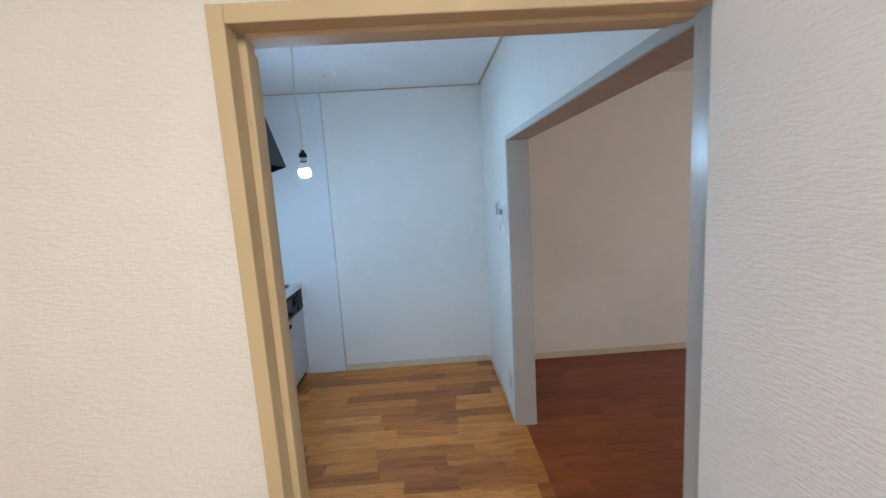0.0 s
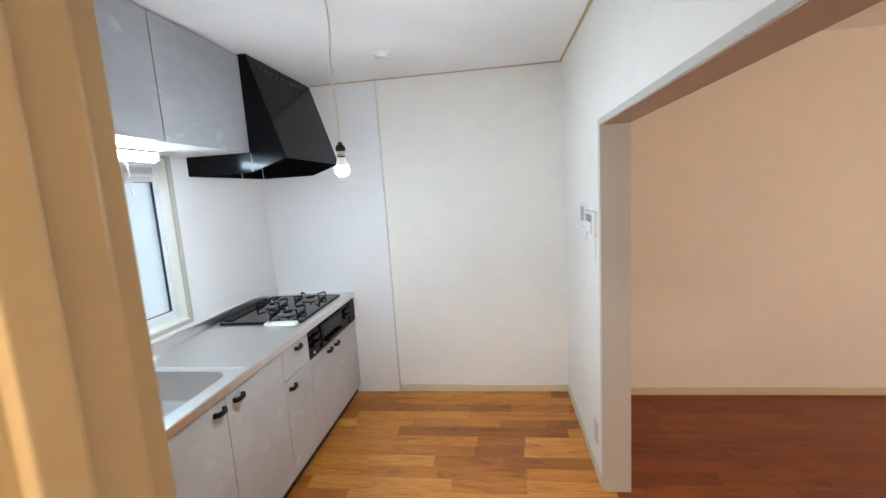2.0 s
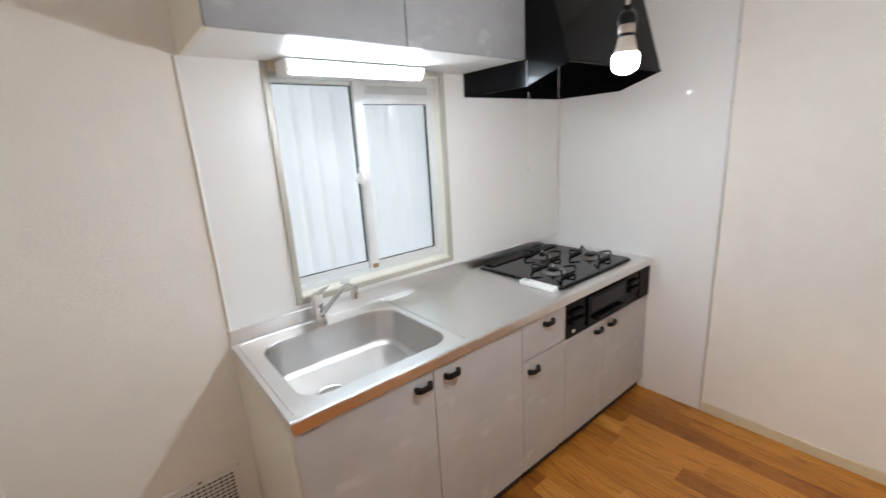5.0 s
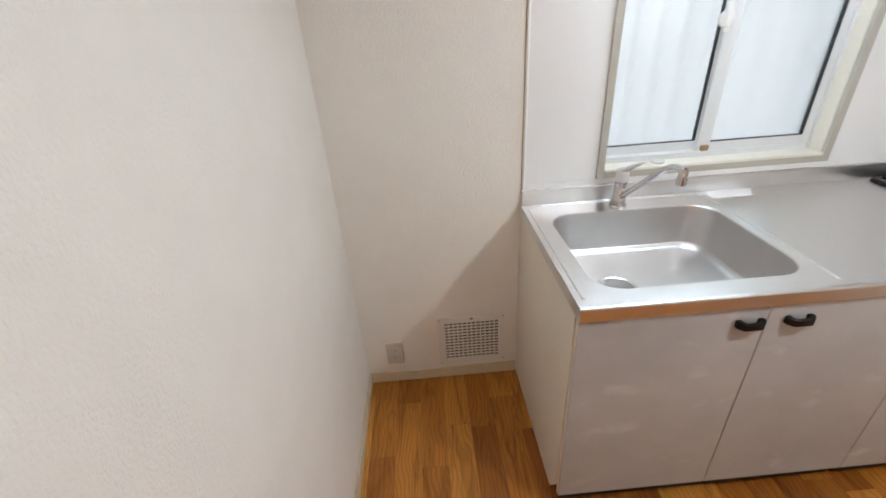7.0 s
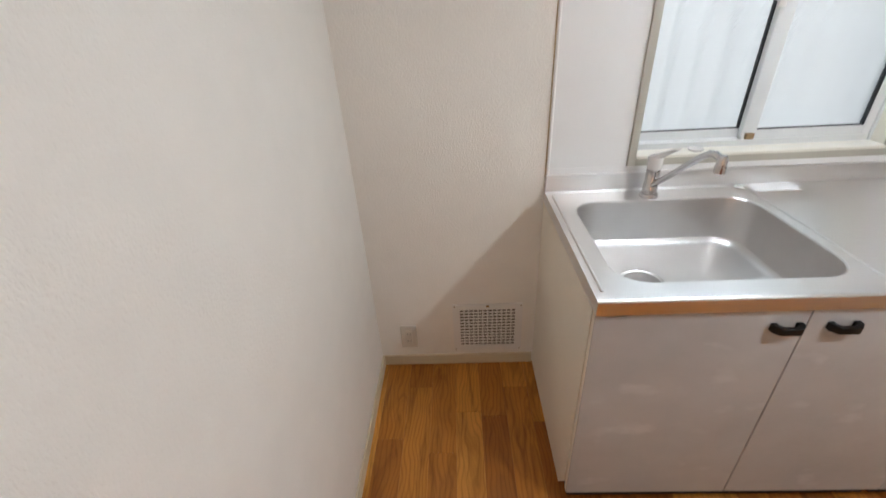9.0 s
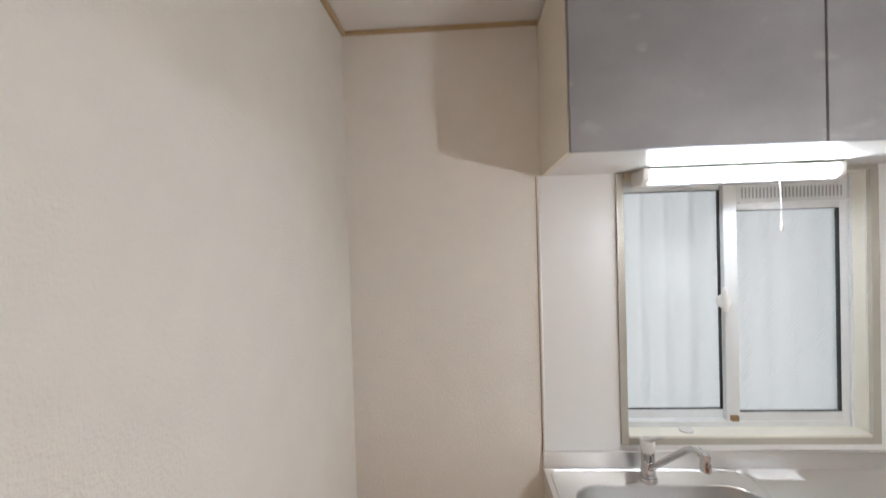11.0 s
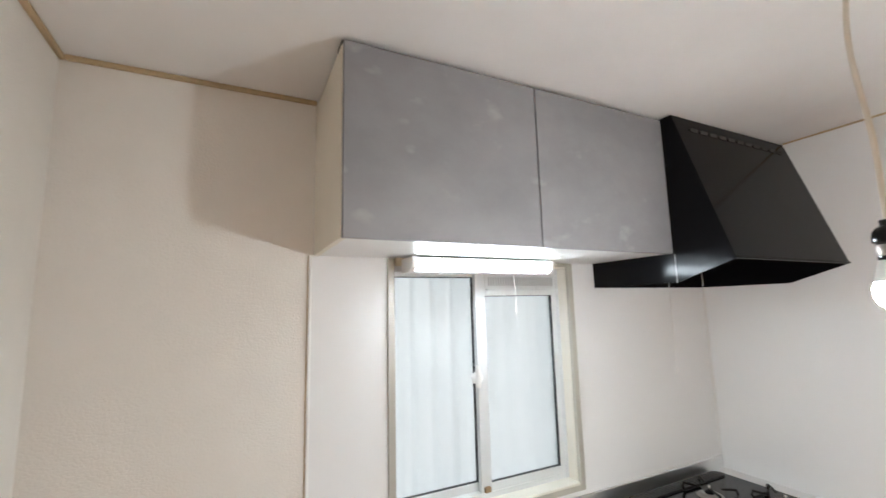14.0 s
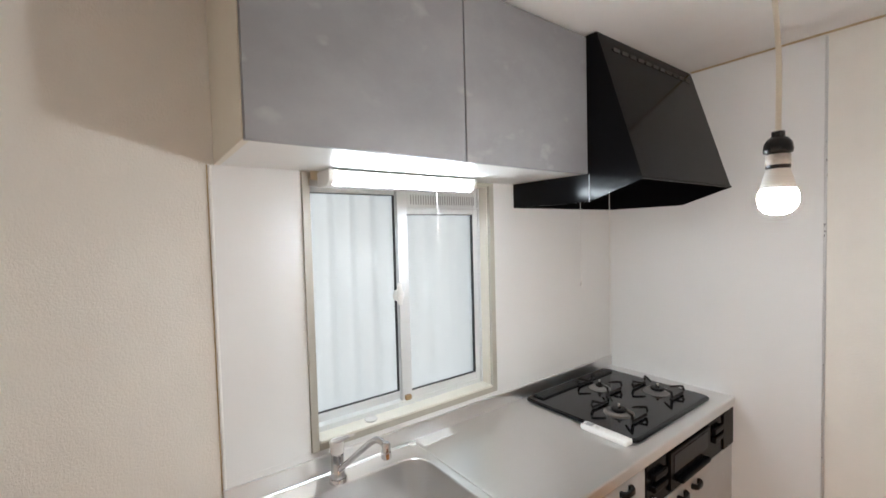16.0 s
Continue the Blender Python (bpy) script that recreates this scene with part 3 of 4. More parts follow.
def handle(parent, y, z, w=0.072):
    """A small black cast pull: two stubby feet and a faceted bar."""
    bm = bmesh.new()
    x = FX
    pts = [(0.0, -w / 2), (0.012, -w / 2 - 0.001), (0.026, -w / 2 + 0.013), (0.026, w / 2 - 0.013), (0.012, w / 2 + 0.001), (0.0, w / 2)]
    inner = [(0.0, -w / 2 + 0.015), (0.010, -w / 2 + 0.014), (0.016, -w / 2 + 0.020), (0.016, w / 2 - 0.020), (0.010, w / 2 - 0.014), (0.0, w / 2 - 0.015)]
    lo = [[bm.verts.new((x + d, y + s, z + k)) for d, s in pts] for k in (-0.0105, 0.0105)]
    li = [[bm.verts.new((x + d, y + s, z + k)) for d, s in inner] for k in (-0.0105, 0.0105)]
    for i in range(5):
        bm.faces.new((lo[0][i], lo[0][i + 1], lo[1][i + 1], lo[1][i]))
        bm.faces.new((li[0][i + 1], li[0][i], li[1][i], li[1][i + 1]))
        bm.faces.new((lo[1][i], lo[1][i + 1], li[1][i + 1], li[1][i]))
        bm.faces.new((lo[0][i + 1], lo[0][i], li[0][i], li[0][i + 1]))
    for i in (0, 5):
        bm.faces.new((lo[0][i], lo[1][i], li[1][i], li[0][i]))
    bmesh.ops.recalc_face_normals(bm, faces=bm.faces)
    bmesh.ops.bevel(bm, geom=list(bm.edges), offset=0.0018, segments=1, affect="EDGES")
    return part("handle", bm, BLACK_HANDLE, parent, "small black cast-iron pull handle", smooth=True)


def base_cabinet(name, y0, y1, label, left_side=False):
    c = thing(name, (-1.4, (y0 + y1) / 2, 0), label, "kitchen cabinet", "base cabinets under the worktop")
    if left_side:
        side = prism(bmesh.new(), [(XW + 0.002, 0), (FX - 0.075, 0), (FX - 0.024, 0.088), (FX - 0.020, 0.795), (XW + 0.002, 0.795)], y0, y0 + 0.016)
    else:
        side = one_box(XW + 0.002, FX - 0.020, y0, y0 + 0.016, 0.062, 0.795)
    part("side_panel", side, CREAM_SIDE, c, "cream melamine side panel")
    part("side_panel", one_box(XW + 0.002, FX - 0.020, y1 - 0.016, y1, 0.062, 0.795), CREAM_SIDE, c, "cream melamine side panel")
    part("bottom_panel", one_box(XW + 0.002, FX - 0.020, y0 + 0.016, y1 - 0.016, 0.062, 0.078), CREAM_SIDE, c)
    part("back_panel", one_box(XW + 0.002, XW + 0.008, y0 + 0.016, y1 - 0.016, 0.078, 0.795), CREAM_SIDE, c)
    # set forward and coloured black to stand in for the toe gap's shadow
    part("plinth", one_box(-1.66, FX - 0.028, y0 + 0.018, y1 - 0.001, 0, 0.062), GASKET_TOE_SHADE, c, "recessed plinth, its black painting the shade under the doors")
    return c


def cabinet_door(parent, y0, y1, z0, z1, pull, name="door"):
    d = part(name, one_box(FX - 0.0185, FX, y0 + 0.0015, y1 - 0.0015, z0, z1, bevel=0.0012, seg=1), DOOR_LIGHT, parent, "pale grey mortar-look laminate front")
    handle(d, *pull)
    return d


sink_cabinet = base_cabinet("sink_cabinet", 1.718, 2.676, "pale grey two-door cabinet under the sink", left_side=True)
d1 = cabinet_door(sink_cabinet, 1.718, 2.209, 0.063, 0.792, (2.160, 0.742))
cabinet_door(sink_cabinet, 2.209, 2.676, 0.063, 0.792, (2.288, 0.742))
d1.data.materials.append(CREAM_SIDE)          # cream edge banding beside the side panel
for face in d1.data.polygons:
    if face.normal.y < -0.9:
        face.material_index = 1
part("maker_plate", one_box(FX, FX + 0.0012, 1.744, 1.792, 0.776, 0.783), GREY_PLASTIC, d1, "tiny grey maker's plate")
drawer_cabinet = base_cabinet("drawer_cabinet", 2.677, 2.983, "pale grey cabinet with one drawer over one door")
cabinet_door(drawer_cabinet, 2.677, 2.983, 0.618, 0.792, (2.848, 0.752), "drawer_front")
cabinet_door(drawer_cabinet, 2.677, 2.983, 0.063, 0.614, (2.745, 0.562))
stove_cabinet = base_cabinet("stove_cabinet", 2.984, CY1, "pale grey two-door cabinet under the gas stove")
cabinet_door(stove_cabinet, 2.984, 3.325, 0.063, 0.606, (3.262, 0.568))
cabinet_door(stove_cabinet, 3.325, CY1, 0.063, 0.606, (3.388, 0.568))


def rounded(y0, y1, x0, x1, r, n=8):
    """Points of a rounded rectangle, anticlockwise seen from above."""
    out = []
    for cx, cy, a0 in ((x1 - r, y1 - r, 0), (x0 + r, y1 - r, 90), (x0 + r, y0 + r, 180), (x1 - r, y0 + r, 270)):
        for i in range(n + 1):
            a = radians(a0 + 90 * i / n)
            out.append((cx + r * math.cos(a), cy + r * math.sin(a)))
    return out


worktop = thing("worktop", (-1.4, 2.76, 0.796), "brushed stainless steel worktop with a welded-in sink", "worktop")
WX0, WX1 = XW + 0.006, FX + 0.012
bm = bmesh.new()
SINK = (1.784, 2.352, -1.612, -1.146)
NOSE = 0.007
loop = rounded(*SINK, 0.085)
hx0, hx1, hy0, hy1 = SINK[2] - 0.02, SINK[3] + 0.02, SINK[0] - 0.02, SINK[1] + 0.02
corner = [(hx1, hy1), (hx0, hy1), (hx0, hy0), (hx1, hy0)]


def flat(points):
    bm.faces.new([bm.verts.new((x, y, CT)) for x, y in points])


for q in range(4):
    arc = loop[9 * q:9 * q + 9]
    for p0, p1 in zip(arc, arc[1:]):
        flat((p1, p0, corner[q]))
    flat((loop[(9 * q + 9) % 36], arc[-1], corner[q], corner[(q + 1) % 4]))
XN = WX1 - NOSE
flat(((WX0, CY0), (XN, CY0), (XN, hy0), (WX0, hy0)))
flat(((WX0, hy1), (XN, hy1), (XN, CY1), (WX0, CY1)))
flat(((hx1, hy0), (XN, hy0), (XN, hy1), (hx1, hy1)))
flat(((WX0, hy0), (hx0, hy0), (hx0, hy1), (WX0, hy1)))
nose = [(XN, CT)] + [(XN + NOSE * math.sin(radians(a)), CT - NOSE + NOSE * math.cos(radians(a))) for a in (22, 45, 67, 90)] + [(WX1, CT - 0.040), (WX1 - 0.012, CT - 0.040)]
for (xa, za), (xb, zb) in zip(nose, nose[1:]):
    bm.faces.new([bm.verts.new(p) for p in ((xa, CY0, za), (xb, CY0, zb), (xb, CY1, zb), (xa, CY1, za))])
bm.faces.new([bm.verts.new((x, CY0, z)) for x, z in [(WX0, CT - 0.040), (WX0, CT)] + nose[:6]])
bmesh.ops.remove_doubles(bm, verts=bm.verts, dist=0.0002)
bmesh.ops.recalc_face_normals(bm, faces=bm.faces)
for f in bm.faces:
    if abs(f.normal.z) > 0.9 and f.normal.z < 0 and f.calc_center_median().z > CT - 0.002:
        f.normal_flip()
slab = part("slab", bm, STEEL, worktop)
bm = bmesh.new()
box(bm, WX0 - 0.001, WX0 + 0.011, CY0, CY1, CT - 0.002, 0.896, bevel=0.004, seg=3)
part("upstand", bm, STEEL, worktop, "low steel upstand along the wall")
# raised bead round the sink's wet area
bm = bmesh.new()
ring = rounded(1.736, 2.384, -1.696, -1.060, 0.035, 5)
bead = [Vector((x, y, CT)) for x, y in [(-1.112, 2.380), (-1.30, 2.384)] + ring[6:18] + [(-1.40, 1.736), (-1.115, 1.736)]]
tube(bm, bead, 0.0042, 8)
part("bead", bm, STEEL, worktop, "raised drip bead round the sink", smooth=True)
# bowl
bm = bmesh.new()
rows = ((0.000, 0.000, 0.085), (0.003, -0.003, 0.084), (0.005, -0.012, 0.083), (0.012, -0.125, 0.080), (0.016, -0.140, 0.078), (0.023, -0.149, 0.074), (0.032, -0.154, 0.068), (0.045, -0.1555, 0.06))
rings = []
for inset, dz, r in rows:
    rings.append([bm.verts.new((x, y, CT + dz)) for x, y in rounded(SINK[0] + inset, SINK[1] - inset, SINK[2] + inset, SINK[3] - inset, r)])
for a, b2 in zip(rings, rings[1:]):
    for i in range(len(a)):
        j = (i + 1) % len(a)
        bm.faces.new((a[i], b2[i], b2[j], a[j]))
bm.faces.new(rings[-1])
bmesh.ops.recalc_face_normals(bm, faces=bm.faces)
for f in bm.faces:
    if f.normal.z < -0.5:
        f.normal_flip()
bowl = part("sink_bowl", bm, STEEL_BOWL, worktop, "deep rounded stainless sink bowl", smooth=True)
bm = turned(bmesh.new(), (-1.360, 1.948, CT - 0.1552), [(0.070, 0), (0.070, 0.003), (0.064, 0.005), (0.058, 0.002), (0.056, 0.0016)])
drain = part("drain_flange", bm, STEEL_BOWL, bowl, "round steel drain flange", smooth=True)
bm = turned(bmesh.new(), (-1.360, 1.948, CT - 0.1540), [(0.0545, 0), (0.0545, 0.002), (0.050, 0.003), (0.02, 0.004), (0.008, 0.0045)])
part("drain_cover", bm, BURNER_STEEL, bowl, "dull steel drain cover", smooth=True)

# ---- tap ----
tap = thing("tap", (-1.640, 2.048, CT), "chrome single-lever kitchen tap at the back of the sink", "tap")
TX, TY = -1.640, 2.048
part("base", turned(bmesh.new(), (TX, TY, CT), [(0.030, 0), (0.030, 0.006), (0.027, 0.012), (0.025, 0.013)]), CHROME, tap, smooth=True)
part("body", turned(bmesh.new(), (TX, TY, CT + 0.013), [(0.0235, 0), (0.0235, 0.026), (0.0215, 0.029), (0.0215, 0.078), (0.019, 0.081)]), CHROME, tap, smooth=True)
bm = turned(bmesh.new(), (TX, TY, CT + 0.095), [(0.020, 0), (0.0225, 0.004), (0.0225, 0.036), (0.019, 0.043), (0.010, 0.045)])
paddle = [(-0.016, 0.128, 0.020, 0.009), (0.020, 0.144, 0.018, 0.009), (0.060, 0.168, 0.014, 0.006), (0.104, 0.191, 0.011, 0.004)]
sections = []
for d, z, half, thick in paddle:
    sections.append([bm.verts.new((TX + d, TY + 0.08 * d + half * math.cos(a), CT + z + thick * math.sin(a))) for a in (2 * math.pi * k / 12 for k in range(12))])
for a, b2 in zip(sections, sections[1:]):
    for k in range(12):
        bm.faces.new((a[k], a[(k + 1) % 12], b2[(k + 1) % 12], b2[k]))
bm.faces.new(sections[0])
bm.faces.new(sections[-1])
bmesh.ops.recalc_face_normals(bm, faces=bm.faces)
part("lever", bm, CLEAR_GREY, tap, "pale plastic lever", smooth=True)
bm = bmesh.new()
pts = [(TX + 0.015, TY, CT + 0.045), (TX + 0.055, TY + 0.007, CT + 0.078), (TX + 0.135, TY + 0.020, CT + 0.148), (TX + 0.192, TY + 0.029, CT + 0.196),
       (TX + 0.218, TY + 0.034, CT + 0.213), (TX + 0.240, TY + 0.037, CT + 0.217), (TX + 0.258, TY + 0.040, CT + 0.212)]
tube(bm, pts, 0.0095, 14)
part("spout", bm, CHROME, tap, "slim slanting chrome spout", smooth=True)
part("nozzle", turned(bmesh.new(), (TX + 0.265, TY + 0.041, CT + 0.174), [(0.012, 0), (0.0145, 0.003), (0.0145, 0.020), (0.0125, 0.022), (0.0125, 0.042), (0.009, 0.048)]), CHROME, tap, smooth=True)

# ---- gas stove ----
stove = thing("gas_stove", (-1.41, 3.355, CT), "black three-burner built-in gas stove", "gas stove")
HY0, HY1, HX0, HX1 = 3.014, 3.690, -1.695, -1.140


def plate(pts, z0, z1, bev):
    bm = bmesh.new()
    a = [bm.verts.new((x, y, z0)) for x, y in pts]
    b2 = [bm.verts.new((x, y, z1)) for x, y in pts]
    bm.faces.new(a[::-1])
    top = bm.faces.new(b2)
    for i in range(len(pts)):
        j = (i + 1) % len(pts)
        bm.faces.new((a[i], a[j], b2[j], b2[i]))
    bmesh.ops.bevel(bm, geom=list(top.edges), offset=bev, segments=2, affect="EDGES")
    bmesh.ops.recalc_face_normals(bm, faces=bm.faces)
    return bm


part("frame", plate(rounded(HY0, HY1, HX0, HX1, 0.03, 5), CT, CT + 0.009, 0.003), HOB_BLACK, stove, "dark metal rim", smooth=True)
part("top_plate", plate(rounded(HY0 + 0.008, HY1 - 0.008, HX0 + 0.008, HX1 - 0.014, 0.024, 5), CT + 0.009, CT + 0.0125, 0.001), HOB_GLASS, stove, "glossy smoked top plate", smooth=True)
part("front_trim", one_box(HX1 - 0.016, HX1 - 0.002, HY0 + 0.02, HY1 - 0.02, CT + 0.009, CT + 0.012, bevel=0.001), HOB_BLACK, stove)
bm = one_box(HX0 + 0.014, HX0 + 0.078, HY0 + 0.045, HY1 - 0.045, CT + 0.0125, CT + 0.020, bevel=0.003)
for i in range(26):
    y = HY0 + 0.065 + i * 0.0212
    box(bm, HX0 + 0.024, HX0 + 0.068, y, y + 0.007, CT + 0.020, CT + 0.0215)
part("exhaust_grille", bm, HOB_BLACK, stove, "black slotted exhaust cover")


def burner(x, y, r):
    z = CT + 0.0125
    b = part("burner", turned(bmesh.new(), (x, y, z), [(r + 0.022, 0), (r + 0.022, 0.002), (r + 0.010, 0.005), (r + 0.004, 0.012), (r, 0.014), (r - 0.004, 0.011), (r - 0.010, 0.011)], 32), BURNER_STEEL, stove, "steel burner ring", smooth=True)
    part("cap", turned(bmesh.new(), (x, y, z + 0.011), [(r - 0.011, 0), (r - 0.009, 0.008), (r - 0.014, 0.012), (0.012, 0.013), (0.008, 0.010)], 28), HOB_BLACK, b, "black burner cap", smooth=True)
    part("sensor", turned(bmesh.new(), (x, y, z + 0.02), [(0.0065, 0), (0.0065, 0.018), (0.0050, 0.022), (0.002, 0.023)], 14), CHROME, b, "round heat sensor", smooth=True)
    for side in (-1, 1):
        ex, tip = x + side * (r + 0.050), x + side * (r + 0.004)
        way = [(tip, y - 0.024, z + 0.032), (ex - side * 0.020, y - 0.046, z + 0.036), (ex, y - 0.058, z + 0.038), (ex + side * 0.002, y - 0.060, z + 0.022), (ex, y - 0.054, z + 0.008),
               (ex, y, z + 0.0075), (ex, y + 0.054, z + 0.008), (ex + side * 0.002, y + 0.060, z + 0.022), (ex, y + 0.058, z + 0.038), (ex - side * 0.020, y + 0.046, z + 0.036), (tip, y + 0.024, z + 0.032)]
        part("trivet", tube(bmesh.new(), way, [0.0042, 0.0055, 0.0062, 0.0068, 0.0070, 0.0072, 0.0070, 0.0068, 0.0062, 0.0055, 0.0042], 8), BLACK_HANDLE, stove, "black enamelled pan support", smooth=True)


burner(-1.315, 3.195, 0.042)
burner(-1.325, 3.555, 0.042)
burner(-1.530, 3.385, 0.030)

# ---- grill and controls in the stove's front ----
grill = thing("grill_front", (FX, 3.385, 0.61), "black gas stove front with a fish grill drawer", "grill front")
GY0, GY1, GZ0, GZ1 = 2.986, CY1 - 0.004, 0.612, 0.792
part("panel", one_box(FX - 0.03, FX + 0.002, GY0, GY1, GZ0, GZ1, bevel=0.003), GRILL_BLACK, grill)
gd = part("grill_door", one_box(FX + 0.002, FX + 0.012, 3.150, 3.520, GZ0 + 0.018, GZ1 - 0.012, bevel=0.004), GRILL_BLACK, grill, "black grill drawer front")
part("grill_window", one_box(FX + 0.012, FX + 0.0135, 3.180, 3.490, 0.690, 0.765, bevel=0.0006, seg=1), GRILL_WINDOW, gd, "smoked glass window")
bm = one_box(FX + 0.012, FX + 0.036, 3.205, 3.465, 0.648, 0.668, bevel=0.006, seg=3)
part("grill_handle", bm, GRILL_BLACK, gd, "wide black drawer handle")
for y0, y1, zs in ((3.005, 3.130, (0.735, 0.690)), (3.540, 3.655, (0.740, 0.700))):
    for z in zs:
        part("control_lever", one_box(FX + 0.002, FX + 0.020, y0 + 0.012, y1 - 0.012, z - 0.013, z + 0.013, bevel=0.005, seg=3), GRILL_BLACK, grill, "black push control")
part("gas_knob", turned(bmesh.new(), (FX + 0.002, 3.035, 0.645), [(0.012, 0), (0.012, 0.006), (0.010, 0.009)], 18, "X"), CHROME, grill, "small round metal button", smooth=True)
part("end_plate", one_box(FX + 0.002, FX + 0.008, 3.672, GY1 - 0.002, GZ0 + 0.004, GZ1 - 0.004, bevel=0.002), GRILL_BLACK, grill)

# ---- loose things on the worktop ----
remote = thing("remote_control", (-1.250, 2.990, CT), "white remote control lying beside the gas stove", "remote control")
bm = one_box(-1.352, -1.150, 2.966, 3.012, CT, CT + 0.022, bevel=0.007, seg=3)
part("case", bm, WHITE_PLASTIC, remote, smooth=True)
part("screen", one_box(-1.338, -1.305, 2.976, 3.002, CT + 0.022, CT + 0.0228), GREY_PLASTIC, remote, "small grey screen")
part("button", one_box(-1.292, -1.278, 2.982, 2.996, CT + 0.022, CT + 0.0235, bevel=0.0005, seg=1), CLEAR_GREY, remote)
solid("paper_card", one_box(-1.707, -1.640, 2.396, 2.548, CT, CT + 0.0012), PAPER_CARD, "small white paper card lying on the worktop", "paper card")
solid("plug_cover", turned(bmesh.new(), (-1.680, 2.366, CT + 0.001), [(0.013, 0), (0.013, 0.003), (0.010, 0.006), (0.004, 0.007)], 20), WHITE_PLASTIC, "small white round plug by the drip bead", "plug cover", smooth=True)
solid("soap_dish", turned(bmesh.new(), (XW - 0.018, 2.225, WZ0 + 0.008), [(0.020, 0), (0.024, 0.004), (0.024, 0.008), (0.020, 0.009), (0.006, 0.006)], 24), CLEAR_GREY, "small clear round dish on the window sill", "dish", smooth=True)

# ---- wall cabinets ----
UX = -1.310


def wall_cabinet(y0, y1, label):
    c = thing("wall_cabinet", (-1.52, (y0 + y1) / 2, UZ), label, "wall cabinet", "wall cabinets over the worktop")
    for ya in (y0, y1 - 0.016):
        part("side_panel", one_box(XW + 0.001, UX - 0.020, ya, ya + 0.016, UZ, 2.392), CREAM_SIDE, c, "cream melamine side panel")
    part("top_panel", one_box(XW + 0.001, UX - 0.020, y0 + 0.016, y1 - 0.016, 2.376, 2.392), CREAM_SIDE, c)
    part("back_panel", one_box(XW + 0.001, XW + 0.006, y0 + 0.016, y1 - 0.016, UZ + 0.016, 2.376), CREAM_SIDE, c)
    part("bottom", one_box(XW + 0.001, UX - 0.020, y0 + 0.016, y1 - 0.016, UZ, UZ + 0.016), WHITE_PLASTIC, c, "white underside board")
    part("filler", one_box(UX - 0.08, UX - 0.028, y0 + 0.001, y1 - 0.001, 2.392, H), EDGE_DARK, c, "dark shadow gap under the ceiling")
    part("door", one_box(UX - 0.0185, UX, y0 + 0.002, y1 - 0.002, UZ - 0.002, 2.394, bevel=0.0012, seg=1), DOOR_GREY, c, "plain handleless grey mortar-look door")
    return c


wall_cabinet(1.736, 2.3605, "grey mortar-look wall cabinet with cream side, closed")
wall_cabinet(2.3615, 2.983, "grey mortar-look wall cabinet beside the hood, closed")

# ---- strip light under the cabinets ----
lamp = thing("strip_light", (XW + 0.1, 2.33, 1.81), "lit white strip light under the wall cabinets", "strip light")
LY0, LY1 = 2.036, 2.652
part("mount", one_box(XW + 0.015, XW + 0.027, LY0 - 0.02, LY1 + 0.03, UZ - 0.030, UZ - 0.001, bevel=0.002), CREAM, lamp, "cream mounting plate")
part("housing", one_box(XW + 0.028, -1.632, LY0 + 0.0205, LY1 - 0.0165, 1.812, 1.855, bevel=0.003), WHITE_PLASTIC, lamp, "white housing")
part("top_plate", one_box(XW + 0.028, -1.597, LY0 + 0.020, LY1 - 0.016, 1.8555, 1.860), WHITE_PLASTIC, lamp, "thin white top plate")
for y, w in ((LY0, 0.020), (LY1 - 0.016, 0.016)):
    cap = prism(bmesh.new(), [(XW + 0.028, 1.811), (-1.618, 1.811), (-1.596, 1.824), (-1.594, 1.862), (XW + 0.028, 1.862)], y, y + w)
    bmesh.ops.bevel(cap, geom=list(cap.edges), offset=0.002, segments=2, affect="EDGES")
    part("end_cap", cap, WHITE_PLASTIC, lamp, "white end cap")
cover = prism(bmesh.new(), [(-1.6315, 1.819), (-1.616, 1.819), (-1.604, 1.824), (-1.599, 1.834), (-1.599, 1.855), (-1.6315, 1.855)], LY0 + 0.0205, LY1 - 0.0165)
part("diffuser", cover, GLOW_TUBE, lamp, "glowing white diffuser")
bm = tube(bmesh.new(), [(-1.604, 2.455, 1.824), (-1.596, 2.456, 1.74), (-1.595, 2.455, 1.675)], 0.0014, 6)
cordp = part("pull_cord", bm, WHITE_PLASTIC, lamp, "thin white pull cord")
part("cord_end", turned(bmesh.new(), (-1.595, 2.455, 1.650), [(0.003, 0), (0.005, 0.004), (0.004, 0.022), (0.002, 0.026)], 12), WHITE_PLASTIC, cordp, smooth=True)

# ---- range hood ----
hood = thing("range_hood", (-1.42, 3.4, 1.757), "black enamelled slanted range hood over the stove", "range hood")
HX_B, HX_F, HX_T = XW + 0.006, -1.098, -1.262
YA, YB = 2.990, YN - 0.007
ZB, ZF, ZT = 1.757, 1.826, H - 0.006
prof = [(HX_B, ZB), (-1.312, ZB), (HX_F, ZF), (HX_F, ZF + 0.010), (HX_T, ZT - 0.03), (HX_T - 0.01, ZT), (HX_B, ZT)]
bm = bmesh.new()
t = 0.004


def sheet(points):
    vs = [bm.verts.new(p) for p in points]
    bm.faces.new(vs)


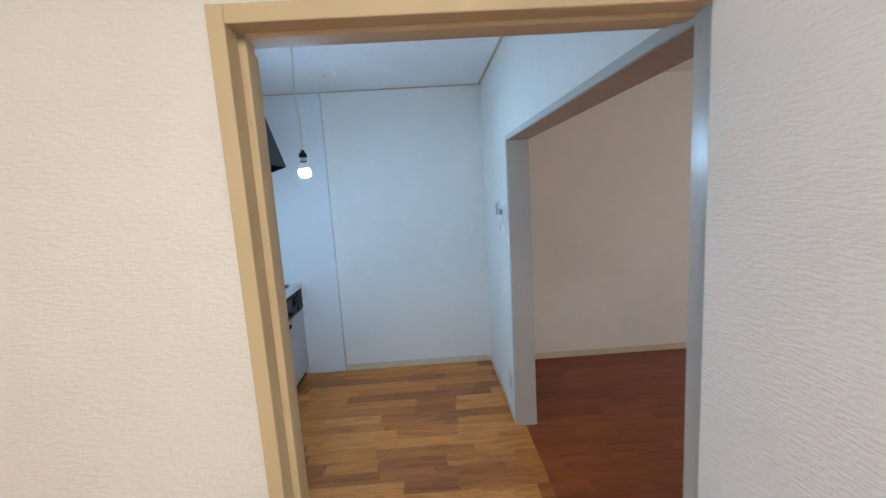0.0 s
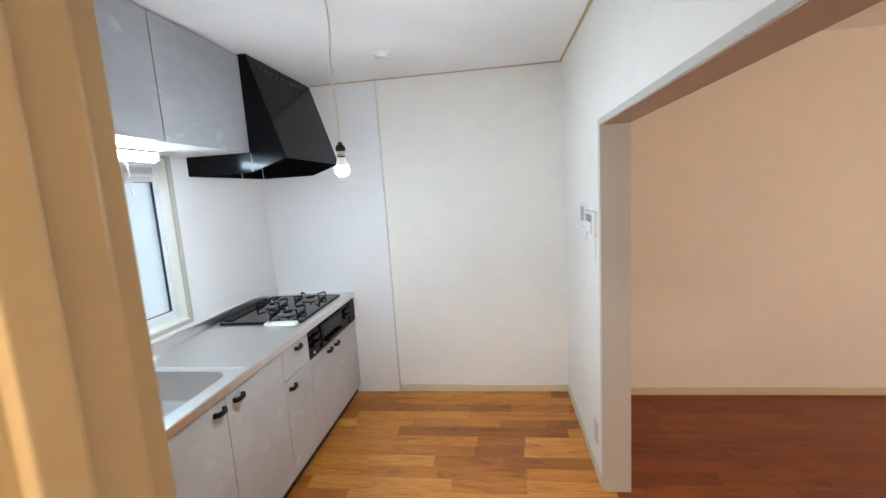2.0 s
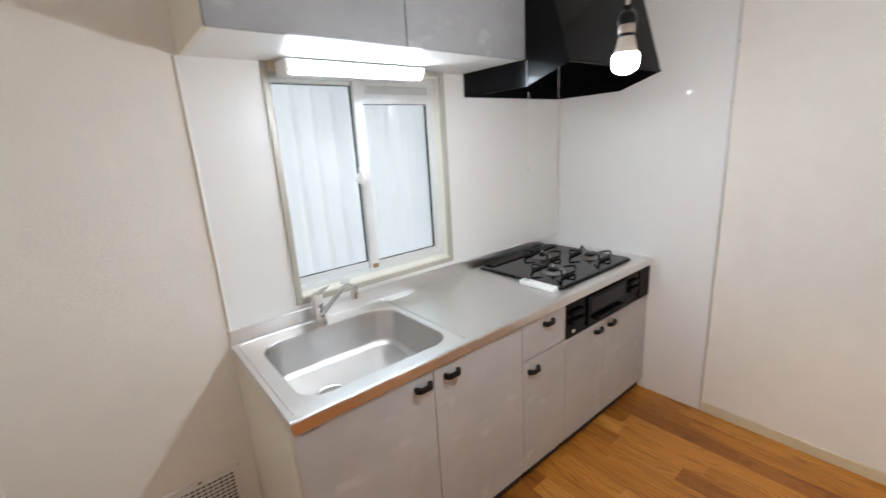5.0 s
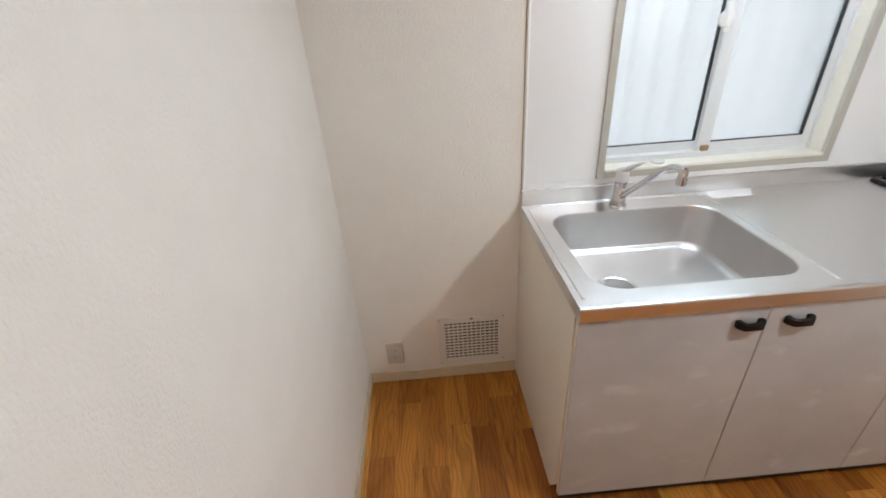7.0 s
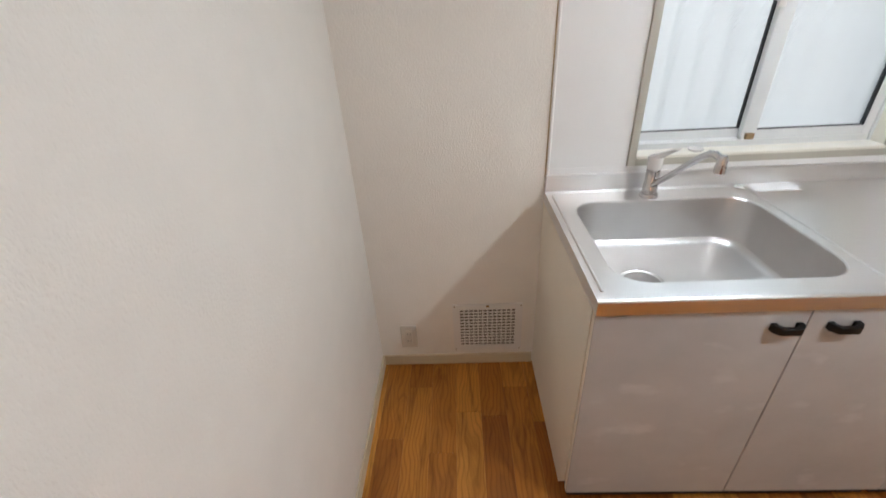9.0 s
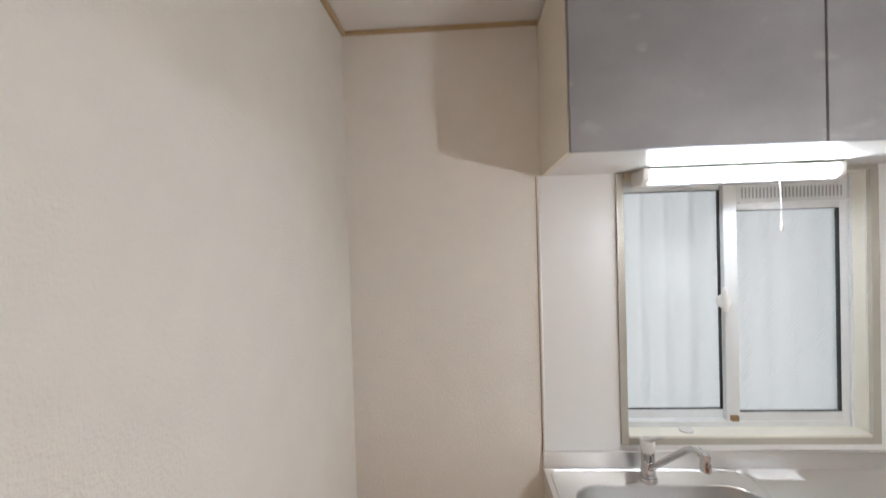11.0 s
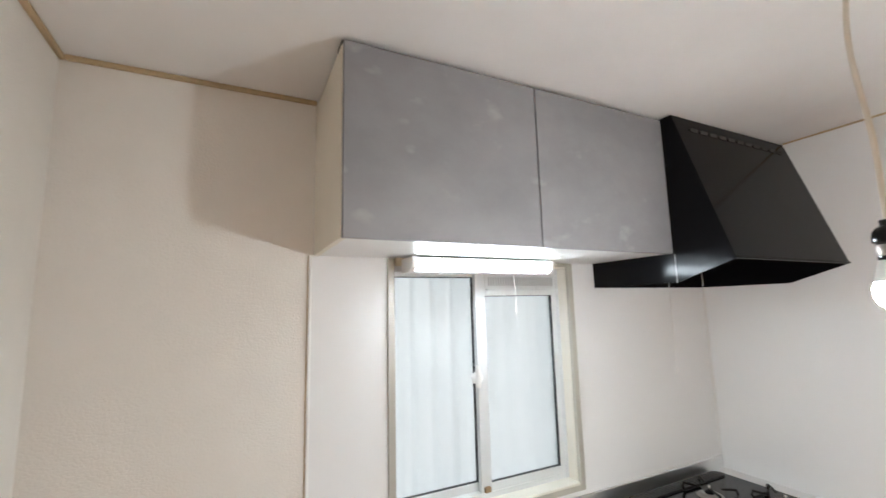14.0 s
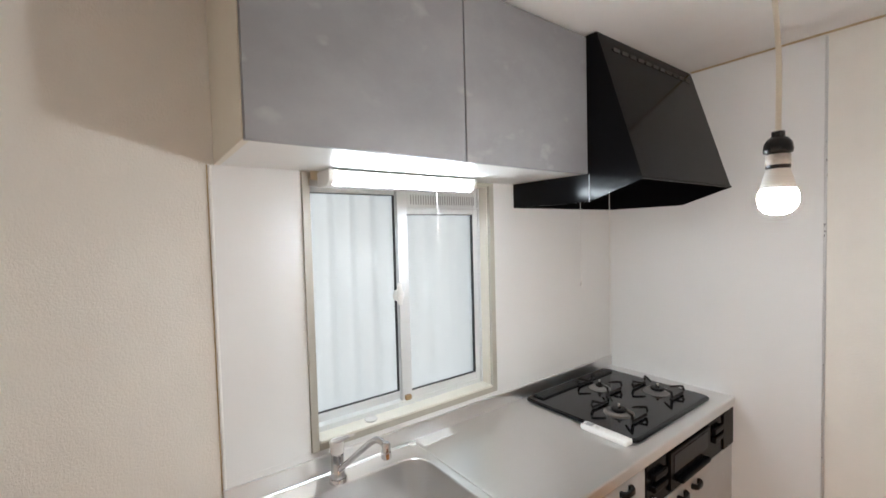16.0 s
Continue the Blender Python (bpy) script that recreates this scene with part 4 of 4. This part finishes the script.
for y in (YA, YB):
    sheet([(x, y, z) for x, z in prof])
for (xa, za), (xb, zb) in list(zip(prof, prof[1:]))[2:]:
    sheet([(xa, YA, za), (xb, YA, zb), (xb, YB, zb), (xa, YB, za)])
sheet([(HX_B, YA, ZT), (HX_B, YB, ZT), (HX_B, YB, ZB), (HX_B, YA, ZB)])
bmesh.ops.remove_doubles(bm, verts=bm.verts, dist=0.0005)
bmesh.ops.recalc_face_normals(bm, faces=bm.faces)
bmesh.ops.solidify(bm, geom=list(bm.faces), thickness=t)
part("shell", bm, HOOD_BLACK, hood, "slanting black hood shell")
bm = bmesh.new()
box(bm, HX_B + 0.01, -1.325, YA + 0.006, YB - 0.006, ZF + 0.150, ZF + 0.156)
part("inner_plate", bm, HOOD_BLACK, hood)
bm = bmesh.new()
box(bm, -1.60, -1.36, 3.20, 3.60, ZF + 0.138, ZF + 0.150, bevel=0.003)
part("grease_filter", bm, HOOD_BLACK, hood, "dark slotted grease filter")
bm = bmesh.new()
box(bm, -1.312, -1.308, YA - 0.0015, YA + 0.002, ZB, UZ - 0.004)
part("side_seam", bm, GREY_PLASTIC, hood)
dz, dx = (ZT - 0.03) - (ZF + 0.010), HX_T - HX_F
bm = bmesh.new()
for i in range(11):
    y0 = YA + 0.085 + i * 0.062
    z0 = ZT - 0.056
    x0 = HX_F + dx * (z0 - ZF - 0.010) / dz
    box(bm, x0 - 0.002, x0 + 0.0042, y0, y0 + 0.042, z0 - 0.006, z0 + 0.008)
part("vent_slots", bm, EDGE_DARK, hood, "row of dark slots near the top")
bm = bmesh.new()
tube(bm, [(HX_F + 0.001, YA, ZF + 0.004), (HX_F + 0.001, YB, ZF + 0.004)], 0.005, 8)
part("front_lip", bm, GRILL_BLACK, hood, "rolled front lip", smooth=True)
bm = tube(bmesh.new(), [(-1.660, 3.430, 1.790), (-1.661, 3.431, 1.70), (-1.658, 3.429, 1.55), (-1.662, 3.432, 1.38)], 0.0015, 6)
hc = part("pull_cord", bm, WHITE_PLASTIC, hood, "white switch pull cord")
part("cord_end", turned(bmesh.new(), (-1.662, 3.432, 1.345), [(0.003, 0), (0.006, 0.004), (0.0045, 0.026), (0.002, 0.033)], 12), WHITE_PLASTIC, hc, smooth=True)

# ---- bare bulb on its cord ----
BX, BY = -0.563, 2.425
RX, RY = -0.575, 2.440
pend = thing("pendant_bulb", (BX, BY, 1.669), "lit bare bulb hanging from a cream cord", "pendant lamp")
part("ceiling_rose", turned(bmesh.new(), (RX, RY, H - 0.032), [(0.022, 0), (0.032, 0.004), (0.034, 0.016), (0.044, 0.020), (0.046, 0.032)]), WHITE_PLASTIC, pend, "white ceiling rose", smooth=True)
bm = bmesh.new()
n = 24
pts = []
for i in range(n + 1):
    u = i / n
    pts.append((RX + (BX - RX) * u + 0.008 * math.sin(u * 9.5) * (1 - u), RY + (BY - RY) * u + 0.006 * math.sin(u * 7 + 1) * (1 - u) * u * 4, H - 0.030 + (1.808 - H + 0.030) * u))
tube(bm, pts, 0.0042, 10)
part("cord", bm, CORD, pend, "cream flex cord", smooth=True)
part("socket", turned(bmesh.new(), (BX, BY, 1.746), [(0.0165, 0), (0.0175, 0.003), (0.0175, 0.006), (0.0165, 0.026), (0.0205, 0.028), (0.0212, 0.034), (0.0195, 0.045), (0.0135, 0.053), (0.0095, 0.055), (0.0095, 0.064)]), SOCKET, pend, "black bakelite lamp socket", smooth=True)
part("socket_label", turned(bmesh.new(), (BX, BY, 1.753), [(0.0174, 0), (0.0179, 0.001), (0.0175, 0.017), (0.0168, 0.018)]), LABEL_SILVER, pend, "worn metallic socket label", smooth=True)
part("collar", turned(bmesh.new(), (BX, BY, 1.705), [(0.0250, 0.007), (0.0225, 0.020), (0.0180, 0.036), (0.0160, 0.044)]), BULB_BODY, pend, "white bulb collar", smooth=True)
prof2 = [(0.0252, 0.006), (0.0276, 0.000), (0.0284, -0.007), (0.0278, -0.015), (0.0255, -0.024), (0.019, -0.031), (0.010, -0.035), (0.002, -0.036)]
part("bulb", turned(bmesh.new(), (BX, BY, 1.705), prof2), GLOW_BULB, pend, "glowing frosted bulb", smooth=True)

# ---- ceiling detector ----
det = thing("ceiling_detector", (-0.560, 3.233, H - 0.03), "round white smoke detector on the ceiling", "detector")
part("base", turned(bmesh.new(), (-0.560, 3.233, H - 0.012), [(0.048, 0), (0.052, 0.003), (0.052, 0.012)]), WHITE_PLASTIC, det, smooth=True)
part("head", turned(bmesh.new(), (-0.560, 3.233, H - 0.036), [(0.020, 0), (0.036, 0.004), (0.041, 0.014), (0.041, 0.024)]), WHITE_PLASTIC, det, smooth=True)
part("indicator", turned(bmesh.new(), (-0.585, 3.205, H - 0.0375), [(0.003, 0), (0.003, 0.006)], 10), DISPLAY, det)

# ---- hall ceiling lamp ----
hl = thing("hall_ceiling_lamp", (-0.05, -0.5, 2.34), "round warm-lit ceiling lamp in the hall", "ceiling lamp")
part("shade", turned(bmesh.new(), (-0.05, -0.5, 2.345), [(0.15, 0), (0.165, 0.015), (0.165, 0.045), (0.15, 0.05)], 40), GLOW_HALL, hl, "glowing shade", smooth=True)
part("base", turned(bmesh.new(), (-0.05, -0.5, 2.395), [(0.12, 0), (0.12, 0.015)], 32), WHITE_PLASTIC, hl)

# ---- vent and outlets low on the walls ----
vent = thing("wall_vent", (XW, 1.515, 0.08), "white grid vent cover low on the wall", "vent")
VY0, VY1, VZ0, VZ1 = 1.369, 1.664, 0.080, 0.336
part("backing", one_box(XW, XW + 0.002, VY0 + 0.02, VY1 - 0.02, VZ0 + 0.02, VZ1 - 0.02), VENT_DARK, vent, "dark duct behind the grid")
bm = bmesh.new()
X0, X1 = XW + 0.0005, XW + 0.007
box(bm, X0, X1, VY0, VY1, VZ0, VZ0 + 0.027)
box(bm, X0, X1, VY0, VY1, VZ1 - 0.027, VZ1)
box(bm, X0, X1, VY0, VY0 + 0.028, VZ0 + 0.027, VZ1 - 0.027)
box(bm, X0, X1, VY1 - 0.028, VY1, VZ0 + 0.027, VZ1 - 0.027)
part("frame", bm, WHITE_PLASTIC, vent)
GW, GH = (VY1 - VY0 - 0.056), (VZ1 - VZ0 - 0.054)
for i in range(13):
    y = VY0 + 0.028 + GW * i / 12
    part("upright", one_box(X0 + 0.0015, X1 - 0.001, y - 0.0026, y + 0.0026, VZ0 + 0.027, VZ1 - 0.027), WHITE_PLASTIC, vent)
for i in range(13):
    z = VZ0 + 0.027 + GH * i / 12
    part("slat", one_box(X0 + 0.0015, X1 - 0.0018, VY0 + 0.028, VY1 - 0.028, z - 0.0036, z + 0.0036), WHITE_PLASTIC, vent)
for y in (VY0 + 0.008, VY1 - 0.008):
    for z in (VZ0 + 0.008, VZ1 - 0.008):
        part("screw", turned(bmesh.new(), (X1, y, z), [(0.003, 0), (0.003, 0.001)], 10, "X"), BRASS, vent)
part("latch", one_box(X1, X1 + 0.004, 1.510, 1.524, VZ1 - 0.012, VZ1 - 0.004, bevel=0.001), BRASS, vent, "small dark latch")


def outlet(name, at, facing, label):
    """A double mains outlet plate on a wall; facing is +1 for a wall looking to +x, -1 for -x."""
    x, y, z = at
    o = thing(name, (x, y, z - 0.06), label, "outlet", "wall outlets")
    d = facing

    def b3(a, b2, y0, y1, z0, z1, bev):
        return one_box(min(x + d * a, x + d * b2), max(x + d * a, x + d * b2), y0, y1, z0, z1, bevel=bev)
    part("plate", b3(0, 0.007, y - 0.036, y + 0.036, z - 0.06, z + 0.06, 0.003), OUTLET_BEIGE, o)
    part("insert", b3(0.006, 0.0085, y - 0.014, y + 0.014, z - 0.035, z + 0.035, 0.001), OUTLET_BEIGE, o)
    for s in (-0.020, 0.016):
        for k in (-0.006, 0.006):
            part("slot", b3(0.0080, 0.0088, y + k - 0.001, y + k + 0.001, z + s - 0.004, z + s + 0.004, 0), DISPLAY, o, "dark socket slot")


outlet("wall_outlet", (XW, 1.171, 0.167), 1, "aged beige double wall outlet beside the vent")
outlet("wall_outlet", (XE, 2.868, 0.247), -1, "aged beige wall outlet above the baseboard")
nxt = thing("wall_outlet", (3.23, YN2, 0.11), "white wall outlet in the next room", "outlet", "wall outlets")
part("plate", one_box(3.19, 3.262, YN2 - 0.007, YN2, 0.11, 0.23, bevel=0.003), WHITE_PLASTIC, nxt)

# ---- controls on the east wall ----
panel = thing("wall_remote_panel", (XE, 2.90, 1.30), "white water heater control panel on the wall", "control panel")
part("case", one_box(XE - 0.018, XE, 2.815, 3.005, 1.300, 1.432, bevel=0.004), WHITE_PLASTIC, panel)
part("screen", one_box(XE - 0.0195, XE - 0.018, 2.875, 2.975, 1.378, 1.414, bevel=0.0004, seg=1), DISPLAY, panel, "small dark display")
part("button_row", one_box(XE - 0.020, XE - 0.018, 2.835, 2.860, 1.320, 1.410, bevel=0.0006, seg=1), CLEAR_GREY, panel)
part("button", one_box(XE - 0.0205, XE - 0.018, 2.940, 2.965, 1.306, 1.326, bevel=0.0006, seg=1), PINK, panel, "pinkish button")
sw = thing("light_switch", (XE, 3.10, 1.35), "grey light switch in a white plate", "light switch")
part("plate", one_box(XE - 0.008, XE, 3.030, 3.180, 1.345, 1.465, bevel=0.003), WHITE_PLASTIC, sw)
part("rocker", one_box(XE - 0.012, XE - 0.008, 3.092, 3.158, 1.366, 1.446, bevel=0.0015), GREY_PLASTIC, sw, "grey rocker")
ic = thing("door_phone", (XE, 3.10, 1.24), "small plain white wall unit", "door phone")
part("case", one_box(XE - 0.012, XE, 3.035, 3.150, 1.262, 1.335, bevel=0.004), WHITE_PLASTIC, ic)
hs = thing("switch_plate", (XE, 2.865, 1.16), "tall white switch plate near the opening", "switch plate")
part("plate", one_box(XE - 0.009, XE, 2.825, 2.905, 1.165, 1.288, bevel=0.003), WHITE_PLASTIC, hs)
part("rocker", one_box(XE - 0.012, XE - 0.009, 2.845, 2.885, 1.185, 1.268, bevel=0.0015), WHITE_PLASTIC, hs)

# ---- strip floors, laid piece by piece ----
SW = 0.101
MESHES = {}


def strip_mesh(length, wood):
    key = round(length, 3)
    if (key, wood.name) not in MESHES:
        bm = bmesh.new()
        c, h = 0.0007, 0.008
        lo = [(-key / 2, -SW / 2), (key / 2, -SW / 2), (key / 2, SW / 2), (-key / 2, SW / 2)]
        hi = [(-key / 2 + c, -SW / 2 + c), (key / 2 - c, -SW / 2 + c), (key / 2 - c, SW / 2 - c), (-key / 2 + c, SW / 2 - c)]
        a = [bm.verts.new((x, y, -h)) for x, y in lo]
        b2 = [bm.verts.new((x, y, -0.0008)) for x, y in lo]
        d = [bm.verts.new((x, y, 0)) for x, y in hi]
        bm.faces.new(d)
        for i in range(4):
            j = (i + 1) % 4
            bm.faces.new((a[i], a[j], b2[j], b2[i]))
            bm.faces.new((b2[i], b2[j], d[j], d[i]))
        me = bpy.data.meshes.new("plank")
        bm.to_mesh(me)
        bm.free()
        me.materials.append(wood)
        MESHES[key, wood.name] = me
    return MESHES[key, wood.name]


def strip_floor(name, x0, x1, y0, y1, label, rng, lengths, wood):
    base = structure(name, [(x0, x1, y0, y1, -0.05, -0.0075)], SUBFLOOR, label, "floor")
    off = ROOT[base.name]
    rows = int((YN - 0.005 - y0) / SW)
    first = round((YN - 0.005 - y1) / SW)
    for r in range(first, rows):
        y = YN - 0.005 - SW / 2 - r * SW
        x = x0 - rng.uniform(0, 0.4)
        while x < x1 - 0.01:
            ln = rng.choice(lengths)
            a, b2 = max(x, x0), min(x + ln, x1)
            x += ln
            if b2 - a < 0.02:
                continue
            p = new("plank", strip_mesh(b2 - a, wood))
            p.parent = base
            p.location = Vector(((a + b2) / 2, y, rng.uniform(-0.0003, 0))) - off


rng = random.Random(11)
strip_floor("floor_kitchen", XW, XE + 0.06, YN - 0.005 - 28 * SW, YN, "glossy brown wood strip flooring in mixed tones", rng, (0.303, 0.404, 0.404, 0.505, 0.606, 0.808), WOOD)
strip_floor("floor_next_room", XE + 0.06, XR, YN - 0.005 - 28 * SW, YN, "reddish brown wood strip flooring of the next room", rng, (0.52, 0.606, 0.72, 0.909), WOOD_RED)
strip_floor("floor_hall", XW, XE + 0.06, HS, YN - 0.005 - 28 * SW, "brown wood strip flooring of the hall", rng, (0.52, 0.606, 0.72, 0.909), WOOD)
